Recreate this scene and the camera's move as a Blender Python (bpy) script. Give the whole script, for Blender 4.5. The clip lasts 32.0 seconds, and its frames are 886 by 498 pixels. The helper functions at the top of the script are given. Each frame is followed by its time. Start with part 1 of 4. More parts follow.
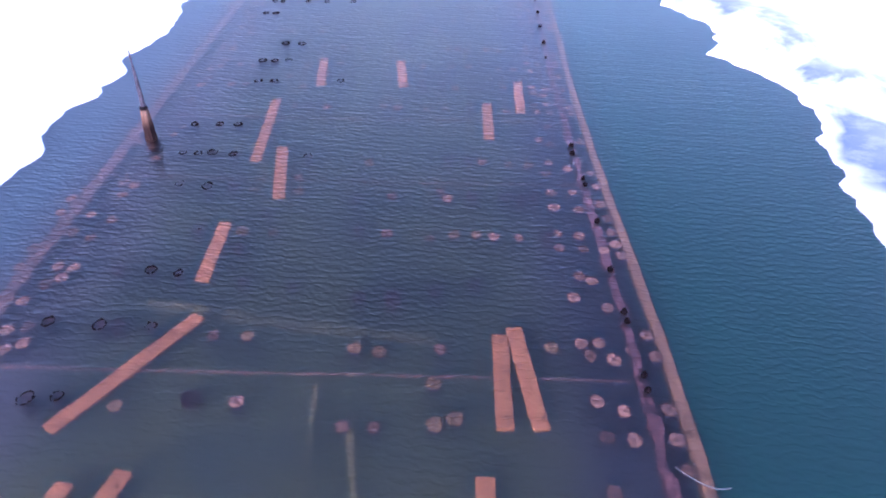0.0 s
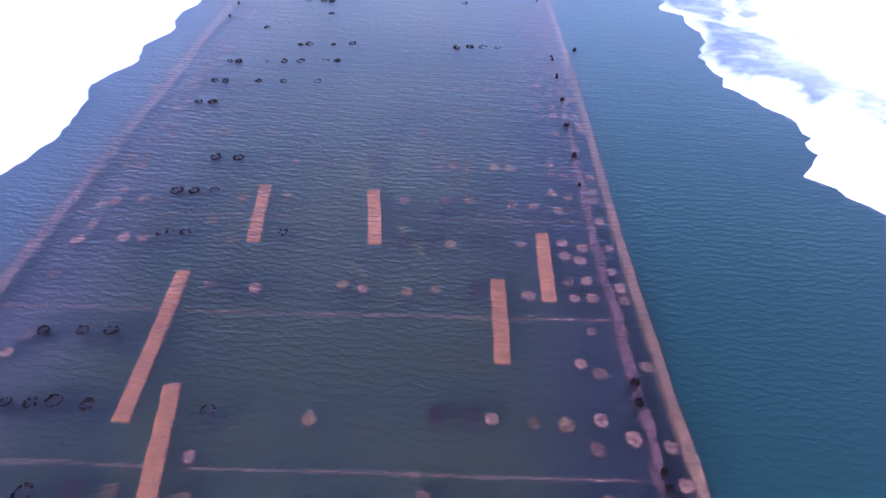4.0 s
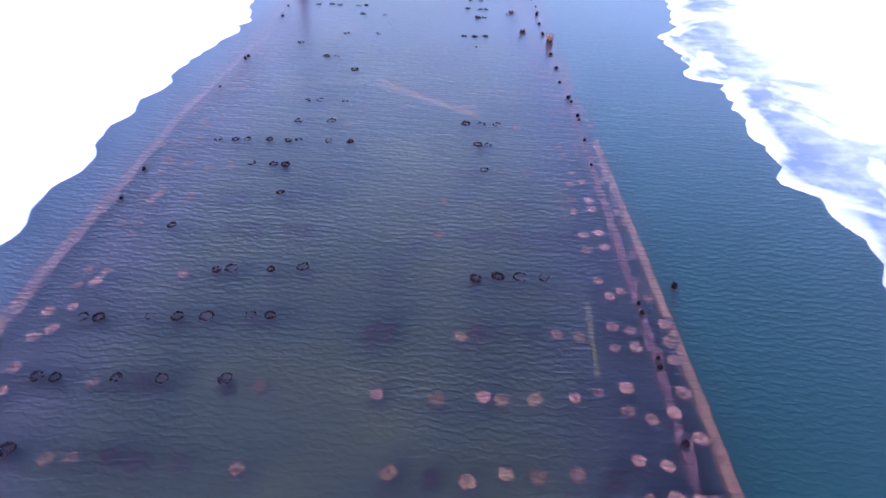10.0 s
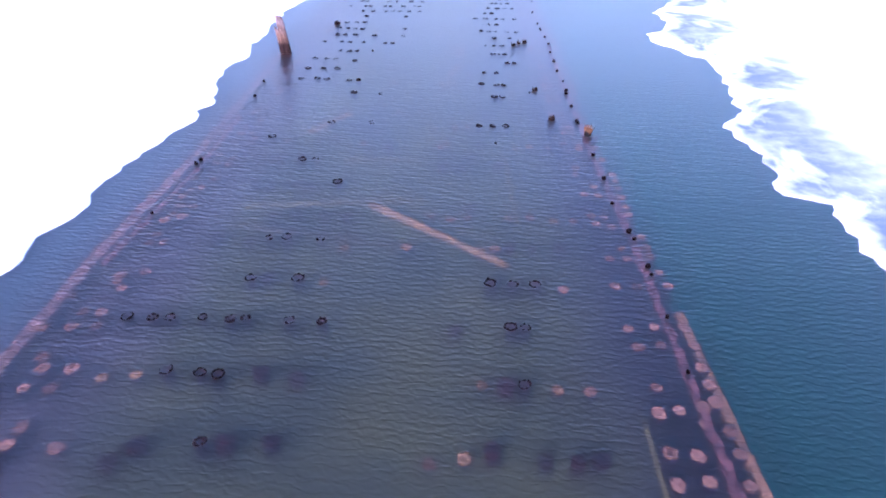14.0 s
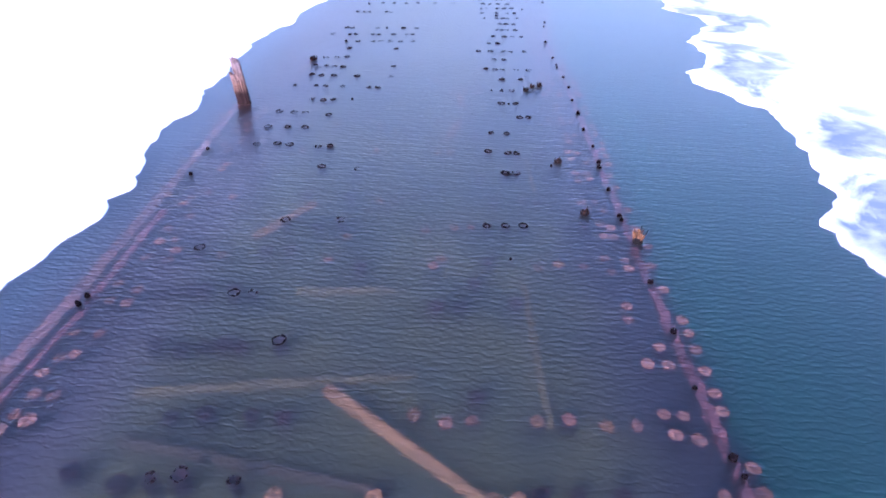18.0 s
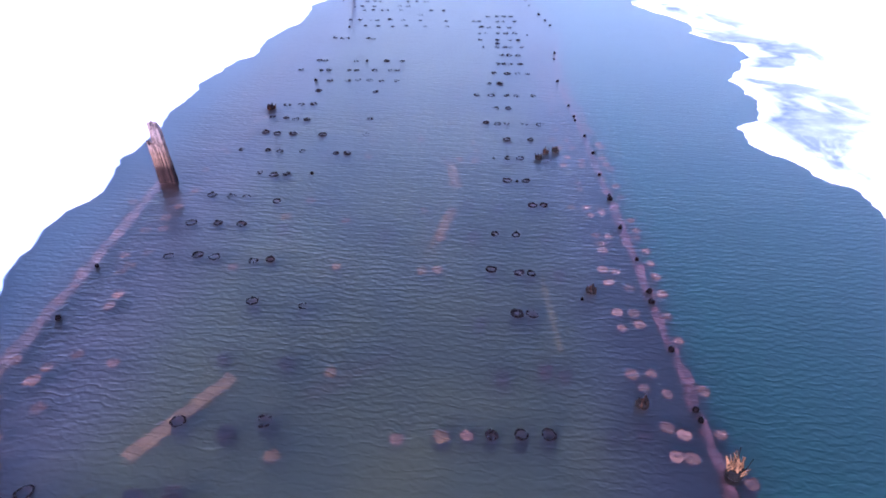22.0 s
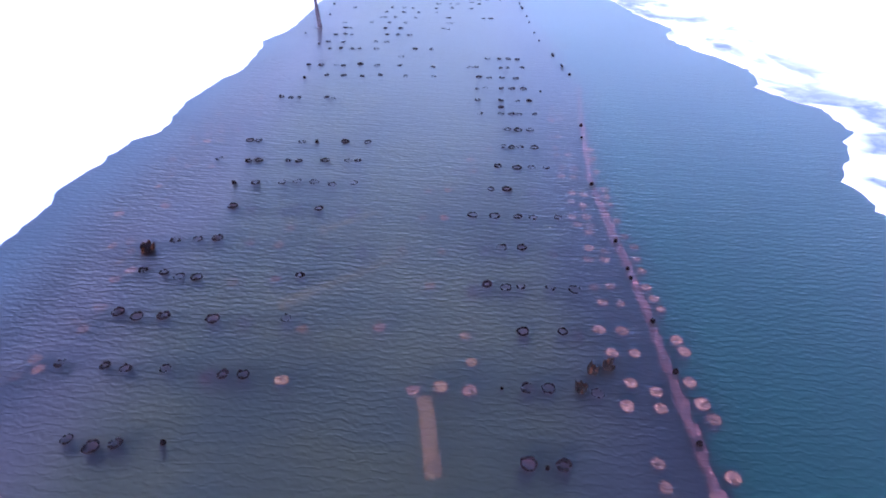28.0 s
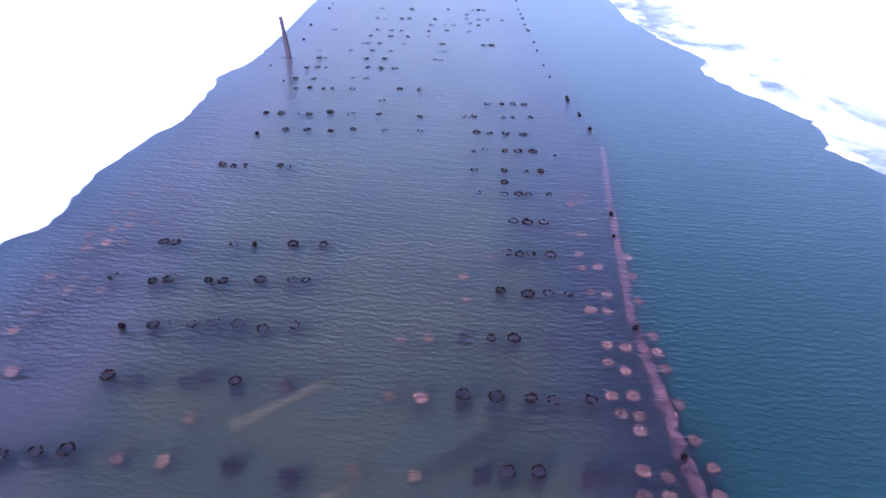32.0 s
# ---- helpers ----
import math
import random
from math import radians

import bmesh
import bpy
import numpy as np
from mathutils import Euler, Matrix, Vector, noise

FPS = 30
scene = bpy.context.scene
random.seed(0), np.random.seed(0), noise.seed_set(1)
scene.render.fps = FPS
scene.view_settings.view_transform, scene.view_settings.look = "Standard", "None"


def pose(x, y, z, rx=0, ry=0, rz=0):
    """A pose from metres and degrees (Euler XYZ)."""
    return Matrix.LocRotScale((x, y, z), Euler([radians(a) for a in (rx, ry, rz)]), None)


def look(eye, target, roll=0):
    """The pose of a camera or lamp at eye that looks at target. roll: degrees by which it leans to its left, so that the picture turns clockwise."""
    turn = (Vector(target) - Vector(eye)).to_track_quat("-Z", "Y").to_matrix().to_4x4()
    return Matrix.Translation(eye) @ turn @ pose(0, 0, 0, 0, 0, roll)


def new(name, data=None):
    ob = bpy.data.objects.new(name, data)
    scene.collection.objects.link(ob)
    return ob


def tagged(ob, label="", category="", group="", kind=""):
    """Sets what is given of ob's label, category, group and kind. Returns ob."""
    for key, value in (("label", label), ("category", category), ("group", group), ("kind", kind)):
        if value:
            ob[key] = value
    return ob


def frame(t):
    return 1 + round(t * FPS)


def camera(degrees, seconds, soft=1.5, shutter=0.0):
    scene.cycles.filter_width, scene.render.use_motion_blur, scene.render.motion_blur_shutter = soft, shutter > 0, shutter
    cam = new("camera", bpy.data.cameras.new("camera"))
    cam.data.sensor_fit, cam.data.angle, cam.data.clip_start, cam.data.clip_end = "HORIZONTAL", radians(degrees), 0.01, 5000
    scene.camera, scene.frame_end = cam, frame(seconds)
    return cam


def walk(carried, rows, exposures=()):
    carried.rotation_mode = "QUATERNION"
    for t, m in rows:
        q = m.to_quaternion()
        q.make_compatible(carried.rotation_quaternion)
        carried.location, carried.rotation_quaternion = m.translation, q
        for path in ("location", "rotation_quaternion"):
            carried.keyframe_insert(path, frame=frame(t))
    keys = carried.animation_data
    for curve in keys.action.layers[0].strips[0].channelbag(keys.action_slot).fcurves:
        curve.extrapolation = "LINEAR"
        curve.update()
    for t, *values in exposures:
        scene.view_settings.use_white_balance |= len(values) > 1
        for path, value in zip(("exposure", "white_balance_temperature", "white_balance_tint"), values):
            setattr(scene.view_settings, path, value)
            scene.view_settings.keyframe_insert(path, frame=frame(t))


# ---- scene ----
cam = camera(73.04, 32.0, soft=1.9)
PATH = [
    (0, (0.520, -0.347, 8.458), (0.438, 3.481, 5.243), 0.41),
    (0.5, (0.522, 0.713, 8.466), (0.440, 4.536, 5.245), 0.43),
    (1, (0.525, 1.750, 8.452), (0.441, 5.571, 5.227), 0.43),
    (1.5, (0.513, 2.776, 8.448), (0.431, 6.597, 5.225), 0.47),
    (2, (0.519, 3.784, 8.439), (0.438, 7.609, 5.219), 0.47),
    (2.5, (0.520, 4.792, 8.436), (0.439, 8.618, 5.217), 0.46),
    (3, (0.535, 5.791, 8.416), (0.453, 9.622, 5.203), 0.44),
    (3.5, (0.550, 6.777, 8.388), (0.464, 10.613, 5.182), 0.36),
    (5.5, (0.542, 10.565, 8.291), (0.461, 14.413, 5.099), 0.80),
    (6, (0.524, 11.529, 8.287), (0.443, 15.380, 5.099), 0.81),
    (6.5, (0.501, 12.485, 8.278), (0.421, 16.335, 5.089), 0.80),
    (7, (0.460, 13.441, 8.262), (0.382, 17.292, 5.073), 0.82),
    (7.5, (0.415, 14.392, 8.267), (0.334, 18.257, 5.095), 0.83),
    (8, (0.359, 15.327, 8.237), (0.273, 19.230, 5.113), 0.78),
    (8.5, (0.303, 16.256, 8.217), (0.211, 20.199, 5.144), 0.68),
    (9, (0.223, 17.174, 8.194), (0.129, 21.157, 5.173), 0.67),
    (9.5, (0.131, 18.093, 8.178), (0.036, 22.113, 5.206), 0.65),
    (10, (0.037, 19.002, 8.159), (-0.060, 23.061, 5.240), 0.68),
    (10.5, (-0.064, 19.918, 8.132), (-0.161, 24.013, 5.265), 0.65),
    (11, (-0.155, 20.823, 8.107), (-0.256, 24.955, 5.293), 0.61),
    (11.5, (-0.229, 21.741, 8.097), (-0.331, 25.903, 5.329), 0.59),
    (12, (-0.308, 22.659, 8.094), (-0.412, 26.852, 5.372), 0.61),
    (12.5, (-0.363, 23.567, 8.100), (-0.471, 27.765, 5.386), 0.59),
    (13, (-0.418, 24.475, 8.091), (-0.526, 28.675, 5.380), 0.58),
    (13.5, (-0.460, 25.383, 8.089), (-0.571, 29.585, 5.381), 0.54),
    (14, (-0.485, 26.286, 8.084), (-0.601, 30.489, 5.378), 0.54),
    (14.5, (-0.515, 27.177, 8.085), (-0.632, 31.382, 5.382), 0.50),
    (16.5, (-0.542, 30.674, 8.053), (-0.669, 34.890, 5.367), 0.38),
    (17, (-0.544, 31.566, 8.083), (-0.671, 35.780, 5.394), 0.35),
    (17.5, (-0.546, 32.453, 8.101), (-0.671, 36.666, 5.412), 0.33),
    (18, (-0.537, 33.331, 8.109), (-0.663, 37.545, 5.421), 0.27),
    (18.5, (-0.534, 34.188, 8.118), (-0.654, 38.404, 5.433), 0.32),
    (19, (-0.531, 35.070, 8.121), (-0.647, 39.287, 5.437), 0.32),
    (19.5, (-0.528, 35.939, 8.130), (-0.643, 40.155, 5.445), 0.33),
    (20, (-0.497, 36.794, 8.162), (-0.613, 41.009, 5.475), 0.29),
    (20.5, (-0.494, 37.668, 8.171), (-0.607, 41.883, 5.484), 0.25),
    (21, (-0.501, 38.539, 8.162), (-0.608, 42.756, 5.478), 0.33),
    (21.5, (-0.474, 39.423, 8.176), (-0.584, 43.638, 5.490), 0.30),
    (22, (-0.469, 40.303, 8.178), (-0.571, 44.518, 5.491), 0.37),
    (22.5, (-0.428, 41.179, 8.196), (-0.533, 45.391, 5.505), 0.33),
    (23, (-0.408, 42.055, 8.191), (-0.510, 46.268, 5.501), 0.36),
    (23.5, (-0.393, 42.932, 8.208), (-0.493, 47.144, 5.515), 0.37),
    (24, (-0.364, 43.810, 8.207), (-0.463, 48.021, 5.513), 0.38),
    (24.5, (-0.340, 44.700, 8.212), (-0.437, 48.910, 5.516), 0.39),
    (25, (-0.321, 45.580, 8.200), (-0.414, 49.790, 5.504), 0.43),
    (25.5, (-0.283, 46.460, 8.205), (-0.377, 50.669, 5.508), 0.41),
    (27.5, (-0.237, 49.912, 8.248), (-0.316, 54.118, 5.545), 0.56),
    (28, (-0.218, 50.780, 8.262), (-0.297, 54.985, 5.557), 0.56),
    (28.5, (-0.198, 51.590, 8.266), (-0.276, 55.792, 5.557), 0.59),
    (29, (-0.165, 52.443, 8.269), (-0.244, 56.644, 5.558), 0.58),
    (29.5, (-0.127, 53.305, 8.255), (-0.206, 57.506, 5.545), 0.60),
    (30, (-0.105, 54.142, 8.293), (-0.179, 58.340, 5.578), 0.69),
    (30.5, (-0.059, 54.987, 8.296), (-0.138, 59.185, 5.582), 0.68),
    (31, (-0.024, 55.824, 8.311), (-0.103, 60.021, 5.595), 0.70),
    (31.5, (0.033, 56.661, 8.337), (-0.050, 60.857, 5.620), 0.65),
    (32, (0.068, 57.497, 8.369), (-0.014, 61.692, 5.651), 0.69),
]
walk(cam, [(t, look(eye, target, roll)) for t, eye, target, roll in PATH],
     exposures=[(0.0, 2.18, 5420, 47), (32.0, 2.18, 5420, 47)])

# ---- sky and sun: a bright, hazy winter day ----
SUN_UP, SUN_WAY = radians(38), radians(-155)
world = bpy.data.worlds.new("winter_sky")
scene.world = world
world.use_nodes = True
wn = world.node_tree
sky = wn.nodes.new("ShaderNodeTexSky")
sky.sky_type, sky.sun_disc = "NISHITA", False
sky.sun_elevation, sky.sun_rotation = SUN_UP, SUN_WAY
sky.air_density, sky.dust_density, sky.ozone_density = 1.5, 1.8, 6.0
wn.nodes["Background"].inputs["Strength"].default_value = 0.125
even_tint = wn.nodes.new("ShaderNodeMix")  # even pale colour added to the sky, levels horizon against zenith
even_tint.data_type = "RGBA"
even_tint.inputs[0].default_value = 0.1
even_tint.inputs[7].default_value = (3.0, 3.15, 3.5, 1)
wn.links.new(sky.outputs[0], even_tint.inputs[6])
wn.links.new(even_tint.outputs[2], wn.nodes["Background"].inputs["Color"])
lamp = bpy.data.lights.new("sun", "SUN")
lamp.energy, lamp.angle, lamp.color = 1.5, radians(10), (1.0, 0.97, 0.93)
sun = new("sun", lamp)
sun.matrix_world = look((60 * math.sin(SUN_WAY), 60 * math.cos(SUN_WAY), 60 * math.tan(SUN_UP)), (0, 0, 0))


# ---- materials ----
class Nodes:
    """A small helper for node materials."""

    def __init__(self, name):
        self.mat = bpy.data.materials.new(name)
        self.mat.use_nodes = True
        self.tree = self.mat.node_tree
        self.tree.nodes.clear()
        self.out = self.add("ShaderNodeOutputMaterial")

    def add(self, kind, inputs=None, **fields):
        node = self.tree.nodes.new(kind)
        for key, value in fields.items():
            setattr(node, key, value)
        for key, value in (inputs or {}).items():
            if isinstance(value, bpy.types.NodeSocket):
                self.tree.links.new(value, node.inputs[key])
            else:
                node.inputs[key].default_value = value
        return node

    def coords(self, scale=(1, 1, 1), turn=(0, 0, 0), local=False):
        where = self.add("ShaderNodeTexCoord").outputs["Object"] if local else self.add("ShaderNodeNewGeometry").outputs["Position"]
        return self.add("ShaderNodeMapping", {"Vector": where, "Scale": scale, "Rotation": turn}).outputs[0]

    def noise(self, vector, scale, detail=4.0, rough=0.55, warp=0.0):
        return self.add("ShaderNodeTexNoise", {"Vector": vector, "Scale": scale, "Detail": detail, "Roughness": rough, "Distortion": warp}).outputs["Fac"]

    def ramp(self, fac, *stops):
        node = self.add("ShaderNodeValToRGB", {"Fac": fac})
        marks = node.color_ramp.elements
        while len(marks) < len(stops):
            marks.new(0.5)
        for mark, (at, colour) in zip(marks, stops):
            mark.position = at
            mark.color = (*colour, 1) if len(colour) == 3 else colour
        return node.outputs[0]

    def mix(self, fac, a, b, blend="MIX"):
        node = self.add("ShaderNodeMix", data_type="RGBA", blend_type=blend)
        for key, value in ((0, fac), (6, a), (7, b)):
            if isinstance(value, bpy.types.NodeSocket):
                self.tree.links.new(value, node.inputs[key])
            else:
                node.inputs[key].default_value = (*value, 1) if key else value
        return node.outputs[2]

    def bump(self, height, strength, distance):
        return self.add("ShaderNodeBump", {"Height": height, "Strength": strength, "Distance": distance}).outputs[0]

    def surface(self, colour, rough=0.8, normal=None, **more):
        ins = {"Base Color": colour if isinstance(colour, bpy.types.NodeSocket) else (*colour, 1), "Roughness": rough}
        if normal is not None:
            ins["Normal"] = normal
        ins.update(more)
        shader = self.add("ShaderNodeBsdfPrincipled", ins)
        self.tree.links.new(shader.outputs[0], self.out.inputs["Surface"])
        return self.mat


def grey(v):
    return (v, v, v)


def wood_material(name, dark, light, rough=0.75, grain=(6, 6, 0.8), bump=0.5, vary=0.35, wet=0.0, shine=0.35):
    """Wood along z or y; wet: metres above the waterline that are soaked black."""
    n = Nodes(name)
    at = n.coords(grain, local=True)
    lines = n.noise(at, 4.0, 6.0, 0.65, 0.6)
    blot = n.noise(n.coords(local=True), 5.0, 3.0)
    base = n.ramp(lines, (0.3, dark), (0.72, light))
    base = n.mix(n.ramp(blot, (0.4, grey(0.0)), (0.75, grey(0.7))), base, tuple(0.55 * c for c in dark))
    each = n.add("ShaderNodeObjectInfo").outputs["Random"]
    tone = n.add("ShaderNodeMapRange", {"Value": each, "To Min": 1 - vary, "To Max": 1 + vary}).outputs[0]
    base = n.mix(1.0, base, n.add("ShaderNodeCombineColor", {"Red": tone, "Green": tone, "Blue": tone}).outputs[0], "MULTIPLY")
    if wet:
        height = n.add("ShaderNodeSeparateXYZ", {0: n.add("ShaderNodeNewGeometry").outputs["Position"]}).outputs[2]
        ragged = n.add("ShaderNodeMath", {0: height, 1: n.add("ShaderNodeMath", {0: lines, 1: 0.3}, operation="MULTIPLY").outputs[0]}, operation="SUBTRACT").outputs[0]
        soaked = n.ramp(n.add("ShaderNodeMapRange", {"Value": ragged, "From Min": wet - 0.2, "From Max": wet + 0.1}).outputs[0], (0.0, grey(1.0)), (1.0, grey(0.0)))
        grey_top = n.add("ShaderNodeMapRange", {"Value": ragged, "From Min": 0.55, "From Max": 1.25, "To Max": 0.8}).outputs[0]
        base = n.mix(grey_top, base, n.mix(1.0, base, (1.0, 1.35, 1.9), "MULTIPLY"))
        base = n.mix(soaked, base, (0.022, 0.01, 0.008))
    return n.surface(base, rough, n.bump(lines, bump, 0.02), **{"Specular IOR Level": shine})


def end_material(name, dark, light):
    """Sawn end of a pile: soft blotched wood round a rotten dark heart."""
    n = Nodes(name)
    at = n.add("ShaderNodeTexCoord").outputs["Object"]
    each = n.add("ShaderNodeObjectInfo").outputs["Random"]
    moved = n.add("ShaderNodeVectorMath", {0: at, 1: n.add("ShaderNodeCombineXYZ", {"Z": n.add("ShaderNodeMath", {0: each, 1: 40.0}, operation="MULTIPLY").outputs[0]}).outputs[0]}, operation="ADD").outputs[0]
    blot = n.noise(moved, 14.0, 4.0, 0.6)
    base = n.ramp(blot, (0.35, dark), (0.65, light))
    flat = n.add("ShaderNodeVectorMath", {0: at, 1: (1, 1, 0)}, operation="MULTIPLY").outputs[0]
    off = n.add("ShaderNodeVectorMath", {0: flat}, operation="LENGTH").outputs["Value"]
    ragged = n.add("ShaderNodeMath", {0: off, 1: n.add("ShaderNodeMath", {0: blot, 1: 0.1}, operation="MULTIPLY").outputs[0]}, operation="ADD").outputs[0]
    rot = n.ramp(n.add("ShaderNodeMapRange", {"Value": ragged, "From Min": 0.04, "From Max": 0.24}).outputs[0],
                 (0.1, grey(0.75)), (0.3, grey(0.0)), (0.72, grey(0.0)), (0.9, grey(0.8)))
    base = n.mix(rot, base, (0.03, 0.017, 0.019))
    tone = n.add("ShaderNodeMapRange", {"Value": each, "To Min": 0.45, "To Max": 1.1}).outputs[0]
    base = n.mix(1.0, base, n.add("ShaderNodeCombineColor", {"Red": tone, "Green": tone, "Blue": tone}).outputs[0], "MULTIPLY")
    return n.surface(base, 0.95, **{"Specular IOR Level": 0.02})


STEM = wood_material("waterlogged_stem", (0.003, 0.002, 0.004), (0.013, 0.008, 0.012), shine=0.02)
ENDS = end_material("sunken_end_grain", (0.068, 0.034, 0.026), (0.165, 0.085, 0.064))
PALE = end_material("silted_end_grain", (0.066, 0.037, 0.021), (0.17, 0.095, 0.051))
WET = wood_material("wet_black_wood", (0.002, 0.0014, 0.0018), (0.011, 0.006, 0.0075), rough=0.75, shine=0.12)
RUST = wood_material("dark_red_wood", (0.005, 0.0025, 0.004), (0.03, 0.01, 0.013), shine=0.02)
PLANK = wood_material("sunken_plank", (0.1, 0.04, 0.019), (0.225, 0.09, 0.042), grain=(7, 0.7, 7), vary=0.12, shine=0.02)
WALE = wood_material("algae_wale", (0.008, 0.004, 0.006), (0.135, 0.061, 0.064), grain=(3.0, 2.4, 3.0), vary=0.2, shine=0.02)
SHOREBEAM = wood_material("mottled_shore_beam", (0.012, 0.008, 0.009), (0.145, 0.085, 0.08), grain=(3.0, 2.4, 3.0), vary=0.2, shine=0.02)
BEAM = wood_material("sunken_cap_beam", (0.045, 0.025, 0.017), (0.16, 0.086, 0.05), grain=(5, 2.6, 5), vary=0.15, shine=0.02)
SILTPLANK = wood_material("silted_plank", (0.06, 0.034, 0.018), (0.14, 0.082, 0.042), grain=(7, 0.7, 7), vary=0.12, shine=0.02)
LOG = wood_material("silted_log", (0.032, 0.029, 0.015), (0.075, 0.064, 0.032), grain=(6, 0.6, 6), vary=0.2, shine=0.02)
DARKLOG = wood_material("dark_log", (0.012, 0.01, 0.008), (0.035, 0.03, 0.02), grain=(6, 0.6, 6), shine=0.02)
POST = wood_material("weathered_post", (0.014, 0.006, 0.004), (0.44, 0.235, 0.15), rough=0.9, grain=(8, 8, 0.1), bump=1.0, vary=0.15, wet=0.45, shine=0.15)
STUB = wood_material("brown_stub", (0.002, 0.0012, 0.0012), (0.01, 0.005, 0.004), grain=(8, 8, 1.5), vary=0.3, shine=0.2)
SPIKE = wood_material("grey_spike", (0.008, 0.007, 0.009), (0.13, 0.11, 0.13), rough=0.85, grain=(20, 20, 0.4), bump=0.8, shine=0.2)
SPLINT = wood_material("fresh_splinter", (0.11, 0.04, 0.015), (0.38, 0.19, 0.09), rough=0.85, grain=(16, 16, 0.6), shine=0.2)
WIRE = wood_material("pale_wire", (0.09, 0.085, 0.085), (0.17, 0.16, 0.16), grain=(1, 1, 1), vary=0.05)
ORANGE = wood_material("rusty_orange_stub", (0.006, 0.003, 0.002), (0.05, 0.018, 0.009), grain=(8, 8, 1.5), shine=0.1)
HEART = wood_material("rotten_heart", (0.008, 0.005, 0.007), (0.03, 0.015, 0.017), grain=(6, 6, 6), shine=0.05)
BLACK = wood_material("black_rotten_wood", (0.002, 0.0015, 0.002), (0.01, 0.006, 0.007), shine=0.04)
RODS = wood_material("rusty_rod", (0.075, 0.036, 0.03), (0.15, 0.075, 0.06), grain=(1, 1, 1), vary=0.1, shine=0.02)


SLOPE = 0.065


def water_material():
    """Clear water under short wind ripples, a little steeper on the side that faces down the pier."""
    n = Nodes("lake_water")
    at = n.coords()

    def times(a, b):
        return n.add("ShaderNodeMath", {0: a, 1: b}, operation="MULTIPLY").outputs[0]

    def plus(a, b):
        return n.add("ShaderNodeMath", {0: a, 1: b}, operation="ADD").outputs[0]

    def train(where, length, turn, slope, sway=7.0, stretch=1.1):
        """One train of ripples: its wavelength in metres and its steepest slope."""
        moved = n.add("ShaderNodeMapping", {"Vector": where, "Scale": (stretch, 1, 1), "Rotation": (0, 0, turn), "Location": (31 * turn, 7 * length, 0)}).outputs[0]
        wave = n.add("ShaderNodeTexWave", {"Vector": moved, "Scale": 0.31416 / length, "Distortion": sway, "Detail": 2.0, "Detail Scale": 1.1, "Detail Roughness": 0.5},
                     wave_type="BANDS", bands_direction="Y", wave_profile="SIN").outputs["Fac"]
        return times(wave, slope * length / math.pi)

    first = train(at, 0.2, 0.03, 0.1)
    leant = n.add("ShaderNodeVectorMath", {0: at, 1: n.add("ShaderNodeCombineXYZ", {"Y": times(first, 5.0)}).outputs[0]}, operation="ADD").outputs[0]
    height = train(leant, 0.2, 0.03, SLOPE)
    for length, turn, share in ((0.145, -0.08, 1.0), (0.23, 0.16, 0.75), (0.12, 0.22, 0.9), (0.17, -0.28, 0.9), (0.5, 0.08, 0.35), (0.09, -0.05, 0.6)):
        height = plus(height, train(leant, length, turn, share * SLOPE))
    gusts = n.add("ShaderNodeMapRange", {"Value": n.noise(n.coords((0.14, 0.3, 1)), 1.0, 3.0), "From Min": 0.3, "From Max": 0.65, "To Min": 0.65, "To Max": 1.15}).outputs[0]
    across = n.add("ShaderNodeSeparateXYZ", {0: at}).outputs[0]
    lee = n.add("ShaderNodeMapRange", {"Value": across, "From Min": -11.2, "From Max": -9.4, "To Min": 0.45, "To Max": 1.0}, interpolation_type="SMOOTHSTEP").outputs[0]
    open_side = n.add("ShaderNodeMapRange", {"Value": across, "From Min": -7.0, "From Max": 5.5, "To Min": 1.25, "To Max": 0.8}, interpolation_type="SMOOTHSTEP").outputs[0]
    waves = n.bump(times(height, times(gusts, times(lee, open_side))), 1.0, 1.0)
    return n.surface((0.97, 0.98, 0.99), 0.28, waves, **{"Transmission Weight": 1.0, "IOR": 1.33})


def haze_material(name, tint):
    """Open lake water, blue-green with depth."""
    n = Nodes(name)
    clear = n.add("ShaderNodeBsdfTransparent", {"Color": (0.8, 0.93, 0.95, 1)}).outputs[0]
    body = n.add("ShaderNodeBsdfDiffuse", {"Color": (*tint, 1)}).outputs[0]
    share = n.add("ShaderNodeAttribute", attribute_name="share").outputs["Fac"]
    n.tree.links.new(n.add("ShaderNodeMixShader", {0: share, 1: n.add("ShaderNodeMixShader", {0: share, 1: n.add("ShaderNodeBsdfTransparent").outputs[0], 2: clear}).outputs[0], 2: body}).outputs[0], n.out.inputs["Surface"])
    return n.mat


